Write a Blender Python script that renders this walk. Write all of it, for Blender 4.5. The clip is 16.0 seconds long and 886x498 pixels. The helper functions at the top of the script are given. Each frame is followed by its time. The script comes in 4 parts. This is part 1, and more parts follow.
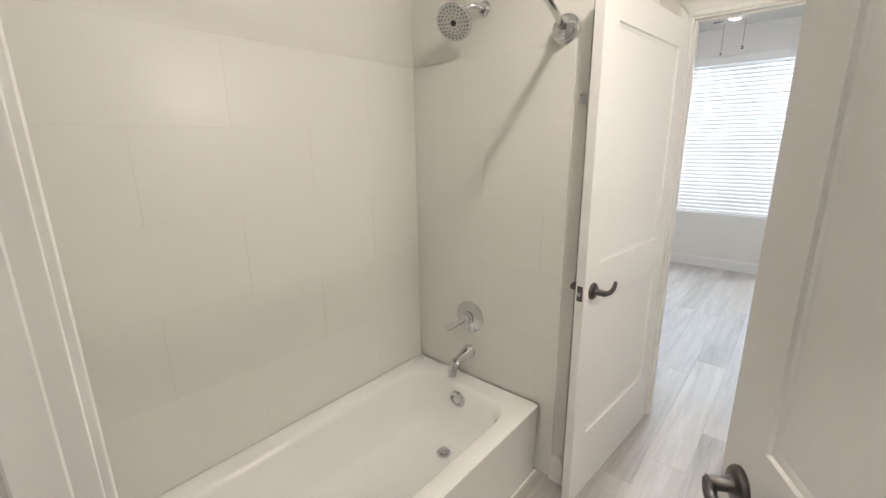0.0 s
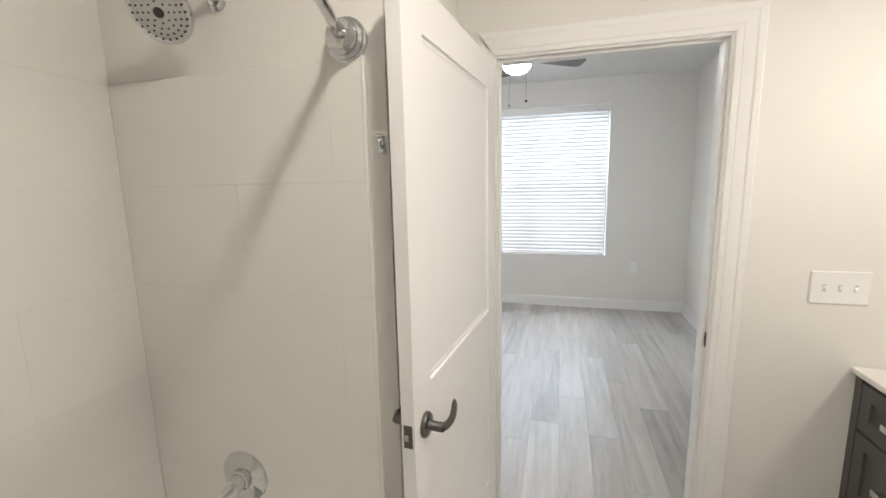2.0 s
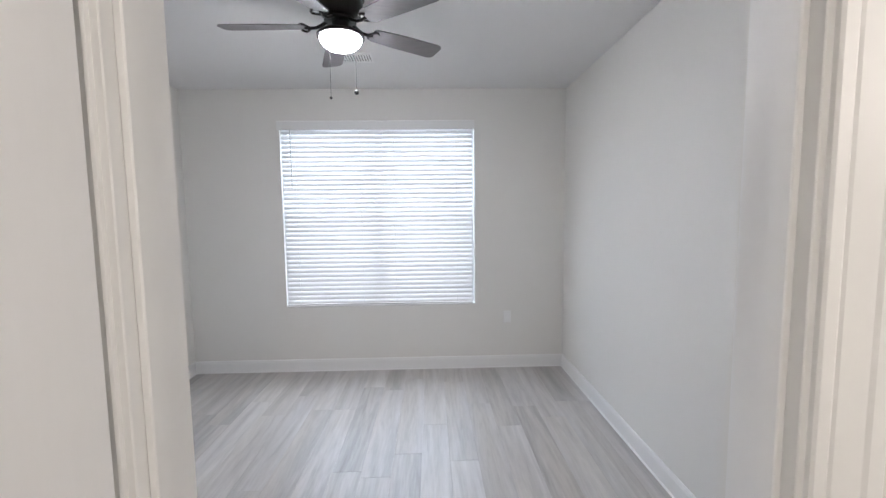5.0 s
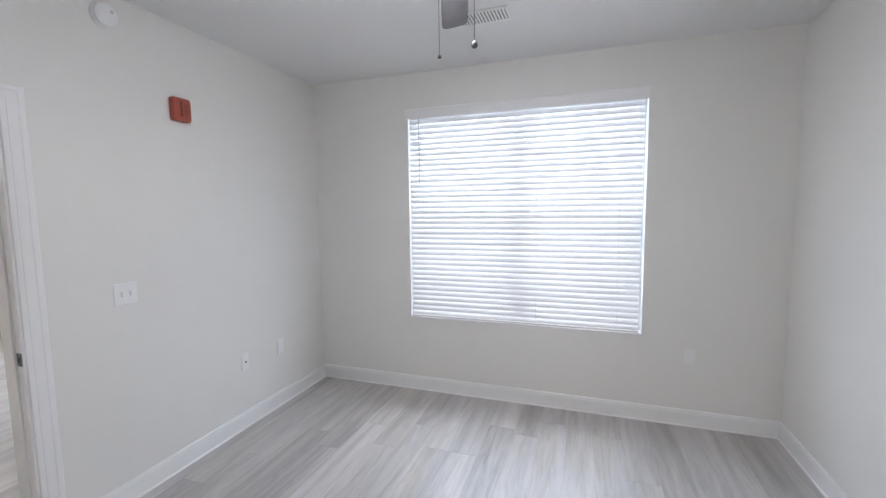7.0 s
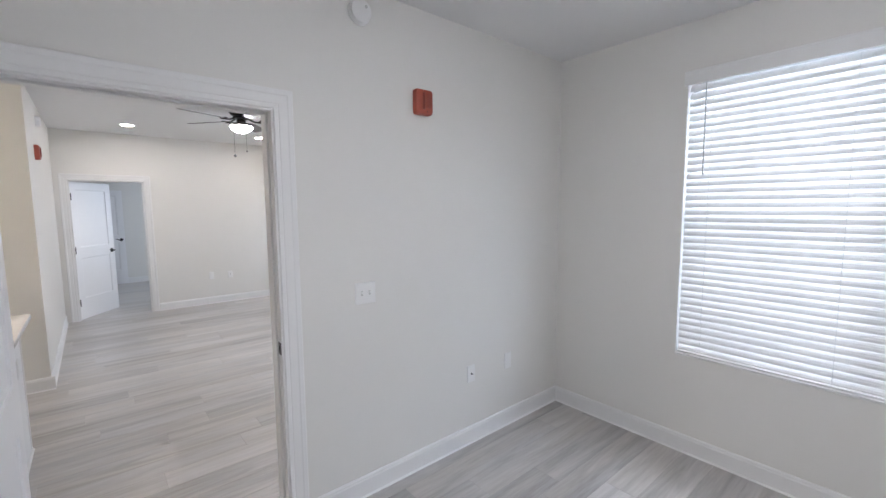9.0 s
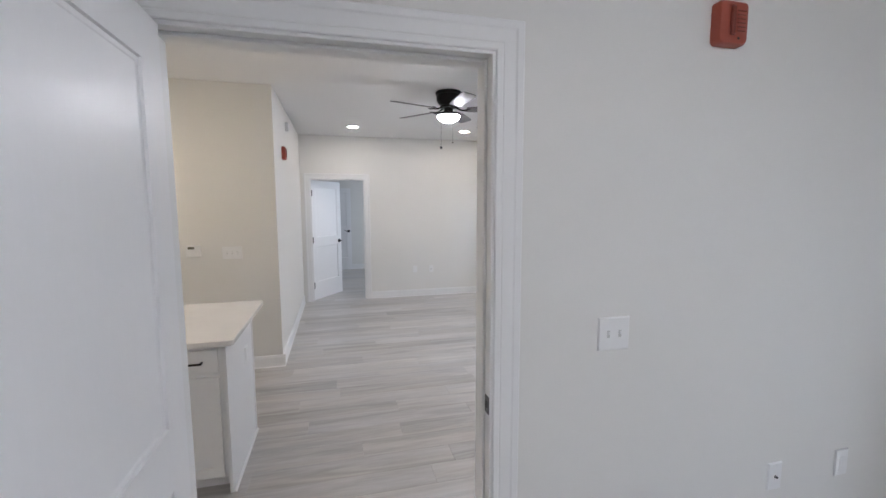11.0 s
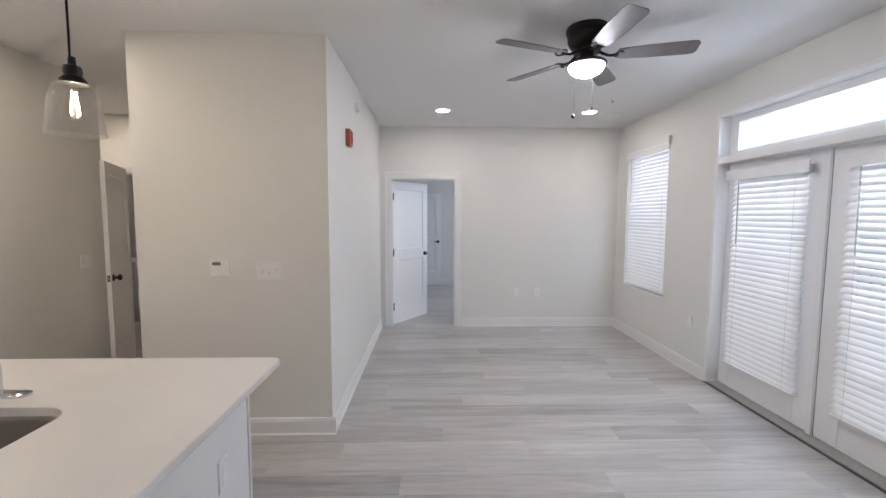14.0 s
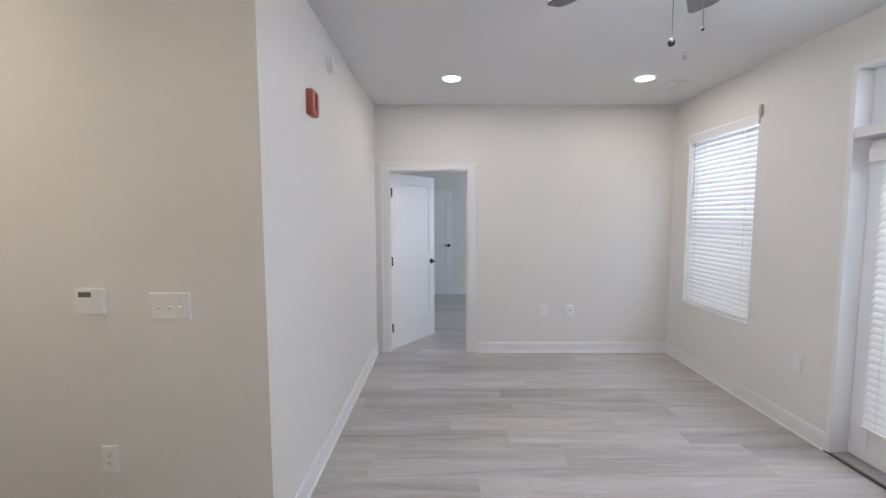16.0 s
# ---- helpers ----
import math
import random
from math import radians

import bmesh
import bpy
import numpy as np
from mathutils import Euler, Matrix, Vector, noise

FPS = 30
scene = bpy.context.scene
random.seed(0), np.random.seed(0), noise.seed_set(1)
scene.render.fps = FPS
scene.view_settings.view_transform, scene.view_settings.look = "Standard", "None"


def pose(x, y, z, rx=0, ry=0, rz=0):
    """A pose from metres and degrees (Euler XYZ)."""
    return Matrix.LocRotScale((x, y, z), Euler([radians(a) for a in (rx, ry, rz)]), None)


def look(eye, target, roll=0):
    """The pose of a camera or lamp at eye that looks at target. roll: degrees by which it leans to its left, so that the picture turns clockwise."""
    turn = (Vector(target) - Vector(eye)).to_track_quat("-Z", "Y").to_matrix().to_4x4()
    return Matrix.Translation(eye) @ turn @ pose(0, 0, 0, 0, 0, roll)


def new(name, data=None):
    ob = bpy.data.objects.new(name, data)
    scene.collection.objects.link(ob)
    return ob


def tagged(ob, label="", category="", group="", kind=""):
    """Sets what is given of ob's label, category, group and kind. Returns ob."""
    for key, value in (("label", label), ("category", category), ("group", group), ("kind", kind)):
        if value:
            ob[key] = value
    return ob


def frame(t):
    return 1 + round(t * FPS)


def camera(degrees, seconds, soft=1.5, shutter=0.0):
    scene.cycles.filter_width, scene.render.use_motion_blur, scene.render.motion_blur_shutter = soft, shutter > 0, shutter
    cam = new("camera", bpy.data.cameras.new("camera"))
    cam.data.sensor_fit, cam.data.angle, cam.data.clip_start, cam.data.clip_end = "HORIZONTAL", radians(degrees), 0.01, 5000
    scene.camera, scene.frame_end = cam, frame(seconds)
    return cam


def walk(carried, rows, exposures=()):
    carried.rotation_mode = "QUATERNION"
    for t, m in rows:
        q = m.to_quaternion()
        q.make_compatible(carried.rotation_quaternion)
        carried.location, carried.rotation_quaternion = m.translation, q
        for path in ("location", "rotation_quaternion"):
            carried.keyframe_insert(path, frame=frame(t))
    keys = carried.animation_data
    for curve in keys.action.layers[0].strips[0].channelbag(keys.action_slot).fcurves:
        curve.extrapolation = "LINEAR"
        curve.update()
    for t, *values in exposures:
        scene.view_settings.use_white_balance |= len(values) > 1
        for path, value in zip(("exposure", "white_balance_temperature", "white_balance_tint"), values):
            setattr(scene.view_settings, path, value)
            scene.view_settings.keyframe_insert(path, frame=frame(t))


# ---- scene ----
cam = camera(93.6, 16.0)
PATH = [
    (0, (0.937, -1.447, 1.527), (-0.335, 0.018, 1.038), -0.7),
    (0.5, (0.861, -1.312, 1.539), (-0.233, 0.291, 1.059), -1.0),
    (1, (0.814, -1.163, 1.56), (-0.102, 0.562, 1.129), -1.1),
    (1.5, (0.758, -1.019, 1.571), (0.021, 0.803, 1.202), -1.1),
    (2, (0.701, -0.861, 1.584), (0.159, 1.038, 1.268), -1.2),
    (2.5, (0.685, -0.686, 1.578), (0.346, 1.266, 1.309), -1.0),
    (3, (0.692, -0.486, 1.582), (0.549, 1.496, 1.348), -0.9),
    (3.5, (0.698, -0.265, 1.562), (0.726, 1.725, 1.359), -0.4),
    (3.7, (0.698, -0.175, 1.569), (0.778, 1.814, 1.373), -0.6),
    (5.8, (0.868, 0.722, 1.576), (0.848, 2.714, 1.401), -0.9),
    (6, (0.873, 0.802, 1.589), (0.765, 2.791, 1.41), -0.6),
    (6.5, (0.868, 0.983, 1.611), (0.494, 2.938, 1.422), -0.6),
    (7, (0.821, 1.133, 1.605), (0.173, 3.016, 1.415), -0.7),
    (7.5, (0.724, 1.271, 1.62), (-0.183, 3.042, 1.424), -0.6),
    (8, (0.645, 1.381, 1.647), (-0.504, 3.004, 1.436), -0.4),
    (8.5, (0.55, 1.487, 1.634), (-0.801, 2.947, 1.432), -0.4),
    (9, (0.428, 1.576, 1.628), (-1.095, 2.857, 1.427), -0.4),
    (9.5, (0.273, 1.638, 1.632), (-1.395, 2.722, 1.426), -0.3),
    (10, (0.097, 1.676, 1.629), (-1.683, 2.566, 1.426), -0.4),
    (10.2, (0.025, 1.7, 1.634), (-1.794, 2.503, 1.424), -0.4),
    (12.3, (-0.954, 1.806, 1.577), (-2.942, 1.946, 1.405), 0.1),
    (12.5, (-1.044, 1.82, 1.578), (-3.034, 1.925, 1.408), -0.0),
    (13, (-1.271, 1.843, 1.572), (-3.263, 1.909, 1.405), 0.1),
    (13.5, (-1.516, 1.855, 1.571), (-3.509, 1.92, 1.408), 0.1),
    (14, (-1.773, 1.893, 1.555), (-3.766, 1.948, 1.393), 0.2),
    (14.5, (-2.054, 1.916, 1.555), (-4.047, 1.958, 1.395), 0.1),
    (15, (-2.319, 1.928, 1.556), (-4.312, 1.946, 1.395), 0.0),
    (15.5, (-2.59, 1.93, 1.555), (-4.583, 1.933, 1.393), 0.0),
    (16, (-2.879, 1.958, 1.553), (-4.873, 1.95, 1.392), -0.1),
]
walk(cam, [(t, look(eye, target, roll)) for t, eye, target, roll in PATH],
     [(0.0, 0.22, 6100, 13), (2.0, 0.18, 6100, 13), (3.5, -0.08, 6000, 14), (5.8, 0.03, 5850, 17), (8.5, 0.02, 5850, 17), (10.0, -0.17, 5800, 16), (12.5, -0.2, 5850, 18), (16.0, -0.25, 5800, 18)])

# ---- world, sun and the large lights ----
world = bpy.data.worlds.new("world")
scene.world = world
world.use_nodes = True
wn = world.node_tree
sky = wn.nodes.new("ShaderNodeTexSky")
sky.sky_type = "NISHITA"
sky.sun_disc = False
sky.sun_elevation, sky.sun_rotation = radians(48), radians(20)
sky.dust_density = 6.0
wn.links.new(sky.outputs[0], wn.nodes["Background"].inputs[0])
wn.nodes["Background"].inputs[1].default_value = 0.12


def sun_lamp():
    data = bpy.data.lights.new("sun", "SUN")
    data.energy, data.angle, data.color = 0.8, radians(14), (1.0, 0.96, 0.9)
    new("sun", data).matrix_world = look((0, 0, 12), (-2.6, -7.3, 0))


def area_lamp(name, eye, target, sx, sy, watts, colour, shape="RECTANGLE"):
    data = bpy.data.lights.new(name, "AREA")
    data.shape, data.size, data.size_y, data.energy, data.color = shape, sx, sy, watts, colour
    new(name, data).matrix_world = look(eye, target)


W = 4.455            # inner face of the outside wall
H = 2.74             # ceiling height
DAY = (0.8, 0.91, 1.0)
sun_lamp()
# skylight comes down through the windows at a slant
area_lamp("skylight_bedroom", (0.29, W + 0.62, 1.85), (0.29, W - 2.4, 0.1), 2.0, 1.9, 114, DAY)
area_lamp("skylight_living", (-6.73, W + 0.6, 1.8), (-6.73, W - 2.4, 0.1), 1.1, 1.8, 34, DAY)
area_lamp("skylight_french_doors", (-4.6, W + 0.85, 1.9), (-4.6, W - 2.2, 0.2), 2.4, 2.4, 110, DAY)
area_lamp("skylight_far_room", (-9.2, W + 0.2, 1.5), (-9.2, 0, 1.5), 1.6, 1.6, 42, (0.9, 0.96, 1.0))
WARM = (1.0, 0.885, 0.71)
area_lamp("bath_ceiling_lamp", (0.9, -0.6, H - 0.07), (0.9, -0.6, 0), 0.16, 0.16, 18.5, WARM, "DISK")
area_lamp("bath_vanity_lamp", (2.2, 0.2, 2.0), (0.9, 0.0, 1.4), 0.6, 0.14, 10, WARM)
scene.view_settings.exposure = 0.0


# ---- materials ----
def material(name, colour, rough=0.5, metal=0.0, vary=0.06, grain=40.0, bump=0.04, blotch=2.0, rand=0.0, stretch=(1, 1, 1), **sockets):
    """Principled surface with variation at two scales and fine relief."""
    m = bpy.data.materials.new(name)
    m.use_nodes = True
    n, li = m.node_tree.nodes, m.node_tree.links
    p = n["Principled BSDF"]
    co = n.new("ShaderNodeTexCoord")
    mp = n.new("ShaderNodeMapping")
    mp.inputs["Scale"].default_value = stretch
    li.new(co.outputs["Object"], mp.inputs[0])
    fine, wide = n.new("ShaderNodeTexNoise"), n.new("ShaderNodeTexNoise")
    fine.inputs["Scale"].default_value, fine.inputs["Detail"].default_value = grain, 4
    wide.inputs["Scale"].default_value, wide.inputs["Detail"].default_value = blotch, 3
    li.new(mp.outputs[0], fine.inputs[0])
    li.new(mp.outputs[0], wide.inputs[0])
    add = n.new("ShaderNodeMath")
    add.operation = "ADD"
    li.new(fine.outputs[0], add.inputs[0])
    li.new(wide.outputs[0], add.inputs[1])
    last = add.outputs[0]
    if rand:
        info = n.new("ShaderNodeObjectInfo")
        mul = n.new("ShaderNodeMath")
        mul.operation, mul.inputs[1].default_value = "MULTIPLY_ADD", rand
        li.new(info.outputs["Random"], mul.inputs[0])
        li.new(last, mul.inputs[2])
        last = mul.outputs[0]
    rg = n.new("ShaderNodeMapRange")
    rg.inputs["From Min"].default_value, rg.inputs["From Max"].default_value = 0.6, 1.4 + rand
    rg.inputs["To Min"].default_value, rg.inputs["To Max"].default_value = 1 - vary, 1 + vary
    li.new(last, rg.inputs[0])
    mix = n.new("ShaderNodeMix")
    mix.data_type, mix.blend_type = "RGBA", "MULTIPLY"
    mix.inputs[0].default_value = 1
    mix.inputs[6].default_value = (*colour, 1)
    li.new(rg.outputs[0], mix.inputs[7])
    li.new(mix.outputs[2], p.inputs["Base Color"])
    rr = n.new("ShaderNodeMapRange")
    rr.inputs["To Min"].default_value, rr.inputs["To Max"].default_value = max(0.02, rough - 0.05), min(1, rough + 0.06)
    li.new(wide.outputs[0], rr.inputs[0])
    li.new(rr.outputs[0], p.inputs["Roughness"])
    p.inputs["Metallic"].default_value = metal
    if bump:
        b = n.new("ShaderNodeBump")
        b.inputs["Strength"].default_value, b.inputs["Distance"].default_value = bump, 0.004
        li.new(fine.outputs[0], b.inputs["Height"])
        li.new(b.outputs[0], p.inputs["Normal"])
    for key, value in sockets.items():
        p.inputs[key.replace("_", " ")].default_value = value
    return m


def glow(name, colour, strength):
    m = material(name, colour, 0.4, vary=0.01, bump=0)
    p = m.node_tree.nodes["Principled BSDF"]
    p.inputs["Emission Color"].default_value = (*colour, 1)
    p.inputs["Emission Strength"].default_value = strength
    return m


def translucent(name, colour, share):
    m = material(name, colour, 0.4, vary=0.03, grain=30, bump=0.01)
    n, li = m.node_tree.nodes, m.node_tree.links
    t, mix = n.new("ShaderNodeBsdfTranslucent"), n.new("ShaderNodeMixShader")
    t.inputs[0].default_value = (*colour, 1)
    mix.inputs[0].default_value = share
    li.new(n["Principled BSDF"].outputs[0], mix.inputs[1])
    li.new(t.outputs[0], mix.inputs[2])
    li.new(mix.outputs[0], n["Material Output"].inputs[0])
    return m


def clear(name, tint, gloss=0.08):
    m = bpy.data.materials.new(name)
    m.use_nodes = True
    n, li = m.node_tree.nodes, m.node_tree.links
    a, b, mix = n.new("ShaderNodeBsdfTransparent"), n.new("ShaderNodeBsdfGlossy"), n.new("ShaderNodeMixShader")
    lw, rg = n.new("ShaderNodeLayerWeight"), n.new("ShaderNodeMapRange")
    lw.inputs[0].default_value = 0.35
    rg.inputs["From Min"].default_value, rg.inputs["From Max"].default_value = 0.35, 1.0
    rg.inputs["To Min"].default_value, rg.inputs["To Max"].default_value = gloss, min(0.75, gloss * 12)
    li.new(lw.outputs["Facing"], rg.inputs[0])
    li.new(rg.outputs[0], mix.inputs[0])
    a.inputs[0].default_value = (*tint, 1)
    b.inputs["Roughness"].default_value = 0.03
    li.new(a.outputs[0], mix.inputs[1])
    li.new(b.outputs[0], mix.inputs[2])
    li.new(mix.outputs[0], n["Material Output"].inputs[0])
    return m


PAINT = material("wall_paint", (0.745, 0.736, 0.702), 0.55, vary=0.015, grain=260, bump=0.05, blotch=1.3)
CEILING = material("ceiling_paint", (0.78, 0.78, 0.775), 0.8, vary=0.015, grain=200, bump=0.06, blotch=1.0)
TRIM = material("trim_paint", (0.79, 0.79, 0.78), 0.45, vary=0.012, grain=60, bump=0.012, blotch=3)
DOOR = material("door_paint", (0.82, 0.82, 0.82), 0.36, vary=0.012, grain=90, bump=0.02, blotch=2, stretch=(1, 1, 0.15))
TILE = material("glazed_tile", (0.735, 0.729, 0.698), 0.3, vary=0.008, grain=9, bump=0.006, blotch=1.5, rand=0.15)
GROUT = material("grout", (0.63, 0.625, 0.59), 0.7, vary=0.06, grain=300, bump=0.1)
TUB = material("tub_enamel", (0.83, 0.83, 0.82), 0.12, vary=0.01, grain=6, bump=0.008)
CHROME = material("chrome", (0.66, 0.67, 0.68), 0.1, metal=1, vary=0.02, grain=20, bump=0.004)
STEEL = material("brushed_steel", (0.4, 0.38, 0.36), 0.3, metal=1, vary=0.03, grain=60, bump=0.008, stretch=(1, 8, 8))
PEWTER = material("dark_pewter", (0.16, 0.155, 0.15), 0.34, metal=1, vary=0.12, grain=50, bump=0.02)
BLACK = material("black_metal", (0.02, 0.02, 0.021), 0.38, metal=0.6, vary=0.15, grain=60, bump=0.02)
BRONZE = material("fan_bronze", (0.028, 0.026, 0.025), 0.34, metal=0.75, vary=0.15, grain=40, bump=0.02)
PLASTIC = material("white_plastic", (0.8, 0.8, 0.79), 0.35, vary=0.015, grain=30, bump=0.01)
IVORY = material("grey_plastic", (0.55, 0.55, 0.53), 0.4, vary=0.03, grain=30, bump=0.01)
# dark plastic and rubber parts; also painted shade for slots, holes and vent gaps
DARK = material("dark_parts_and_hole_shade", (0.03, 0.03, 0.03), 0.6, vary=0.1)
RED = material("red_plastic", (0.36, 0.075, 0.045), 0.4, vary=0.05, grain=25, bump=0.01)
REDDARK = material("dark_red_plastic", (0.2, 0.035, 0.022), 0.35, vary=0.05, grain=25, bump=0.01)
QUARTZ = material("white_quartz", (0.76, 0.745, 0.72), 0.22, vary=0.02, grain=120, bump=0.006, blotch=6)
CABINET = material("white_cabinet_paint", (0.78, 0.78, 0.78), 0.38, vary=0.012, grain=80, bump=0.012)
VANITY = material("charcoal_cabinet", (0.075, 0.073, 0.07), 0.42, vary=0.1, grain=70, bump=0.02, stretch=(1, 1, 0.12))
SLAT = translucent("blind_slat_vinyl", (0.86, 0.85, 0.83), 0.22)
VINYL = material("window_vinyl", (0.8, 0.8, 0.8), 0.35, vary=0.012, grain=40, bump=0.01)
PANE = clear("window_glass", (0.97, 0.985, 0.98), 0.04)
SHADE_GLASS = clear("seeded_glass", (0.97, 0.965, 0.95), 0.1)
BOWL = glow("lit_opal_glass", (1.0, 0.965, 0.91), 175.0)
CAN = glow("lit_led_disc", (1.0, 0.89, 0.74), 195.0)
CAN_WARM = glow("lit_warm_led_disc", (1.0, 0.82, 0.58), 235.0)
BULB = glow("lit_filament", (1.0, 0.82, 0.55), 1150.0)
BLADE = material("fan_blade_veneer", (0.15, 0.142, 0.145), 0.55, vary=0.18, grain=18, bump=0.03, blotch=4, stretch=(0.4, 7, 7))
BRICK = material("brick", (0.32, 0.2, 0.16), 0.85, vary=0.2, grain=30, bump=0.2)
CONCRETE = material("concrete", (0.38, 0.37, 0.35), 0.85, vary=0.12, grain=50, bump=0.15)
RUBBER = material("dark_threshold", (0.05, 0.045, 0.04), 0.5, vary=0.1, grain=60, bump=0.03)


def plank_material():
    m = bpy.data.materials.new("grey_oak_vinyl_plank")
    m.use_nodes = True
    n, li = m.node_tree.nodes, m.node_tree.links
    p = n["Principled BSDF"]
    geo, info = n.new("ShaderNodeNewGeometry"), n.new("ShaderNodeObjectInfo")
    shift = n.new("ShaderNodeVectorMath")
    shift.operation = "MULTIPLY_ADD"
    shift.inputs[1].default_value = (7.3, 31.0, 3.1)
    li.new(info.outputs["Random"], shift.inputs[0])
    li.new(geo.outputs["Position"], shift.inputs[2])
    mp = n.new("ShaderNodeMapping")
    mp.inputs["Scale"].default_value = (11, 0.9, 1)
    li.new(shift.outputs[0], mp.inputs[0])
    streak, grain, cloud = (n.new("ShaderNodeTexNoise") for _ in range(3))
    for tex, s, d in ((streak, 1.0, 5), (grain, 8.0, 6), (cloud, 0.28, 2)):
        tex.inputs["Scale"].default_value, tex.inputs["Detail"].default_value = s, d
        li.new(mp.outputs[0], tex.inputs[0])
    streak.inputs["Distortion"].default_value = 1.3
    ramp = n.new("ShaderNodeValToRGB")
    e = ramp.color_ramp.elements
    e[0].position, e[0].color = 0.3, (0.25, 0.235, 0.218, 1)
    e[1].position, e[1].color = 0.7, (0.56, 0.54, 0.515, 1)
    mid = ramp.color_ramp.elements.new(0.5)
    mid.color = (0.415, 0.397, 0.376, 1)
    mixv = n.new("ShaderNodeMath")
    mixv.operation, mixv.inputs[1].default_value = "MULTIPLY_ADD", 0.13
    sub = n.new("ShaderNodeMath")
    sub.operation, sub.inputs[1].default_value = "SUBTRACT", 0.5
    li.new(info.outputs["Random"], sub.inputs[0])
    li.new(sub.outputs[0], mixv.inputs[0])
    half = n.new("ShaderNodeMix")
    half.inputs[0].default_value = 0.3
    li.new(streak.outputs[0], half.inputs[2])
    li.new(grain.outputs[0], half.inputs[3])
    half2 = n.new("ShaderNodeMix")
    half2.inputs[0].default_value = 0.3
    li.new(half.outputs[0], half2.inputs[2])
    li.new(cloud.outputs[0], half2.inputs[3])
    li.new(half2.outputs[0], mixv.inputs[2])
    li.new(mixv.outputs[0], ramp.inputs[0])
    # beige and blue-grey drift from board to board
    hue = n.new("ShaderNodeValToRGB")
    he = hue.color_ramp.elements
    he[0].position, he[0].color = 0.34, (0.985, 1.0, 1.03, 1)
    he[1].position, he[1].color = 0.66, (1.015, 1.0, 0.97, 1)
    drift = n.new("ShaderNodeTexNoise")
    drift.inputs["Scale"].default_value, drift.inputs["Detail"].default_value = 0.55, 3
    li.new(mp.outputs[0], drift.inputs[0])
    li.new(drift.outputs[0], hue.inputs[0])
    tint = n.new("ShaderNodeMix")
    tint.data_type, tint.blend_type = "RGBA", "MULTIPLY"
    tint.inputs[0].default_value = 1
    li.new(ramp.outputs[0], tint.inputs[6])
    li.new(hue.outputs[0], tint.inputs[7])
    li.new(tint.outputs[2], p.inputs["Base Color"])
    p.inputs["Coat Weight"].default_value, p.inputs["Coat Roughness"].default_value = 0.35, 0.3
    rr = n.new("ShaderNodeMapRange")
    rr.inputs["To Min"].default_value, rr.inputs["To Max"].default_value = 0.26, 0.44
    li.new(grain.outputs[0], rr.inputs[0])
    li.new(rr.outputs[0], p.inputs["Roughness"])
    b = n.new("ShaderNodeBump")
    b.inputs["Strength"].default_value, b.inputs["Distance"].default_value = 0.12, 0.002
    li.new(grain.outputs[0], b.inputs["Height"])
    li.new(b.outputs[0], p.inputs["Normal"])
    return m


PLANK = plank_material()


# ---- mesh helpers ----
def bx(bm, x0, x1, y0, y1, z0, z1, bevel=0.0, seg=1):
    """A box added to bm, its edges eased by bevel."""
    r = bmesh.ops.create_cube(bm, size=1, matrix=Matrix.LocRotScale(((x0 + x1) / 2, (y0 + y1) / 2, (z0 + z1) / 2), None, (abs(x1 - x0), abs(y1 - y0), abs(z1 - z0))))
    if bevel:
        edges = list({e for v in r["verts"] for e in v.link_edges})
        bmesh.ops.bevel(bm, geom=edges, offset=bevel, segments=seg, affect="EDGES", profile=0.5)
    return bm


def box(*a, **k):
    return bx(bmesh.new(), *a, **k)


def loft(bm, loops, cap0=False, cap1=False):
    """Skin over closed loops of equal count."""
    rows = [[bm.verts.new(p) for p in loop] for loop in loops]
    for a, b in zip(rows, rows[1:]):
        for i in range(len(a)):
            j = (i + 1) % len(a)
            bm.faces.new((a[i], a[j], b[j], b[i]))
    if cap0:
        bm.faces.new(rows[0][::-1])
    if cap1:
        bm.faces.new(rows[-1])
    return bm


def lathe(bm, profile, n=32, m=None):
    """Revolves (radius, height) pairs round z; m places the result."""
    m = m or Matrix()
    loops = [[m @ Vector((r * math.cos(2 * math.pi * i / n), r * math.sin(2 * math.pi * i / n), z)) for i in range(n)] for r, z in profile]
    return loft(bm, loops, profile[0][0] > 1e-4, profile[-1][0] > 1e-4)


def tube(bm, pts, radii, n=12):
    """A round bar along points, radius by radius."""
    pts = [Vector(p) for p in pts]
    if not isinstance(radii, (list, tuple)):
        radii = [radii] * len(pts)
    loops, up = [], None
    for i, p in enumerate(pts):
        d = (pts[min(i + 1, len(pts) - 1)] - pts[max(i - 1, 0)]).normalized()
        if up is None:
            up = d.orthogonal().normalized()
        up = (up - d * up.dot(d)).normalized()
        side = d.cross(up)
        loops.append([p + radii[i] * (math.cos(2 * math.pi * k / n) * up + math.sin(2 * math.pi * k / n) * side) for k in range(n)])
    return loft(bm, loops, True, True)


def rrect(cx, cy, hx, hy, r, z, n=8):
    """A rounded rectangle as one loop."""
    r = min(r, hx, hy)
    out = []
    for qx, qy, a0 in ((1, 1, 0), (-1, 1, 90), (-1, -1, 180), (1, -1, 270)):
        for k in range(n):
            a = radians(a0 + 90 * k / (n - 1))
            out.append(Vector((cx + qx * (hx - r) + r * math.cos(a), cy + qy * (hy - r) + r * math.sin(a), z)))
    return out


def mesh_of(name, bm, mat, smooth=False):
    bmesh.ops.recalc_face_normals(bm, faces=bm.faces)
    me = bpy.data.meshes.new(name)
    bm.to_mesh(me)
    bm.free()
    me.materials.append(mat)
    if smooth:
        me.shade_smooth()
        me.set_sharp_from_angle(angle=radians(38))
    return me


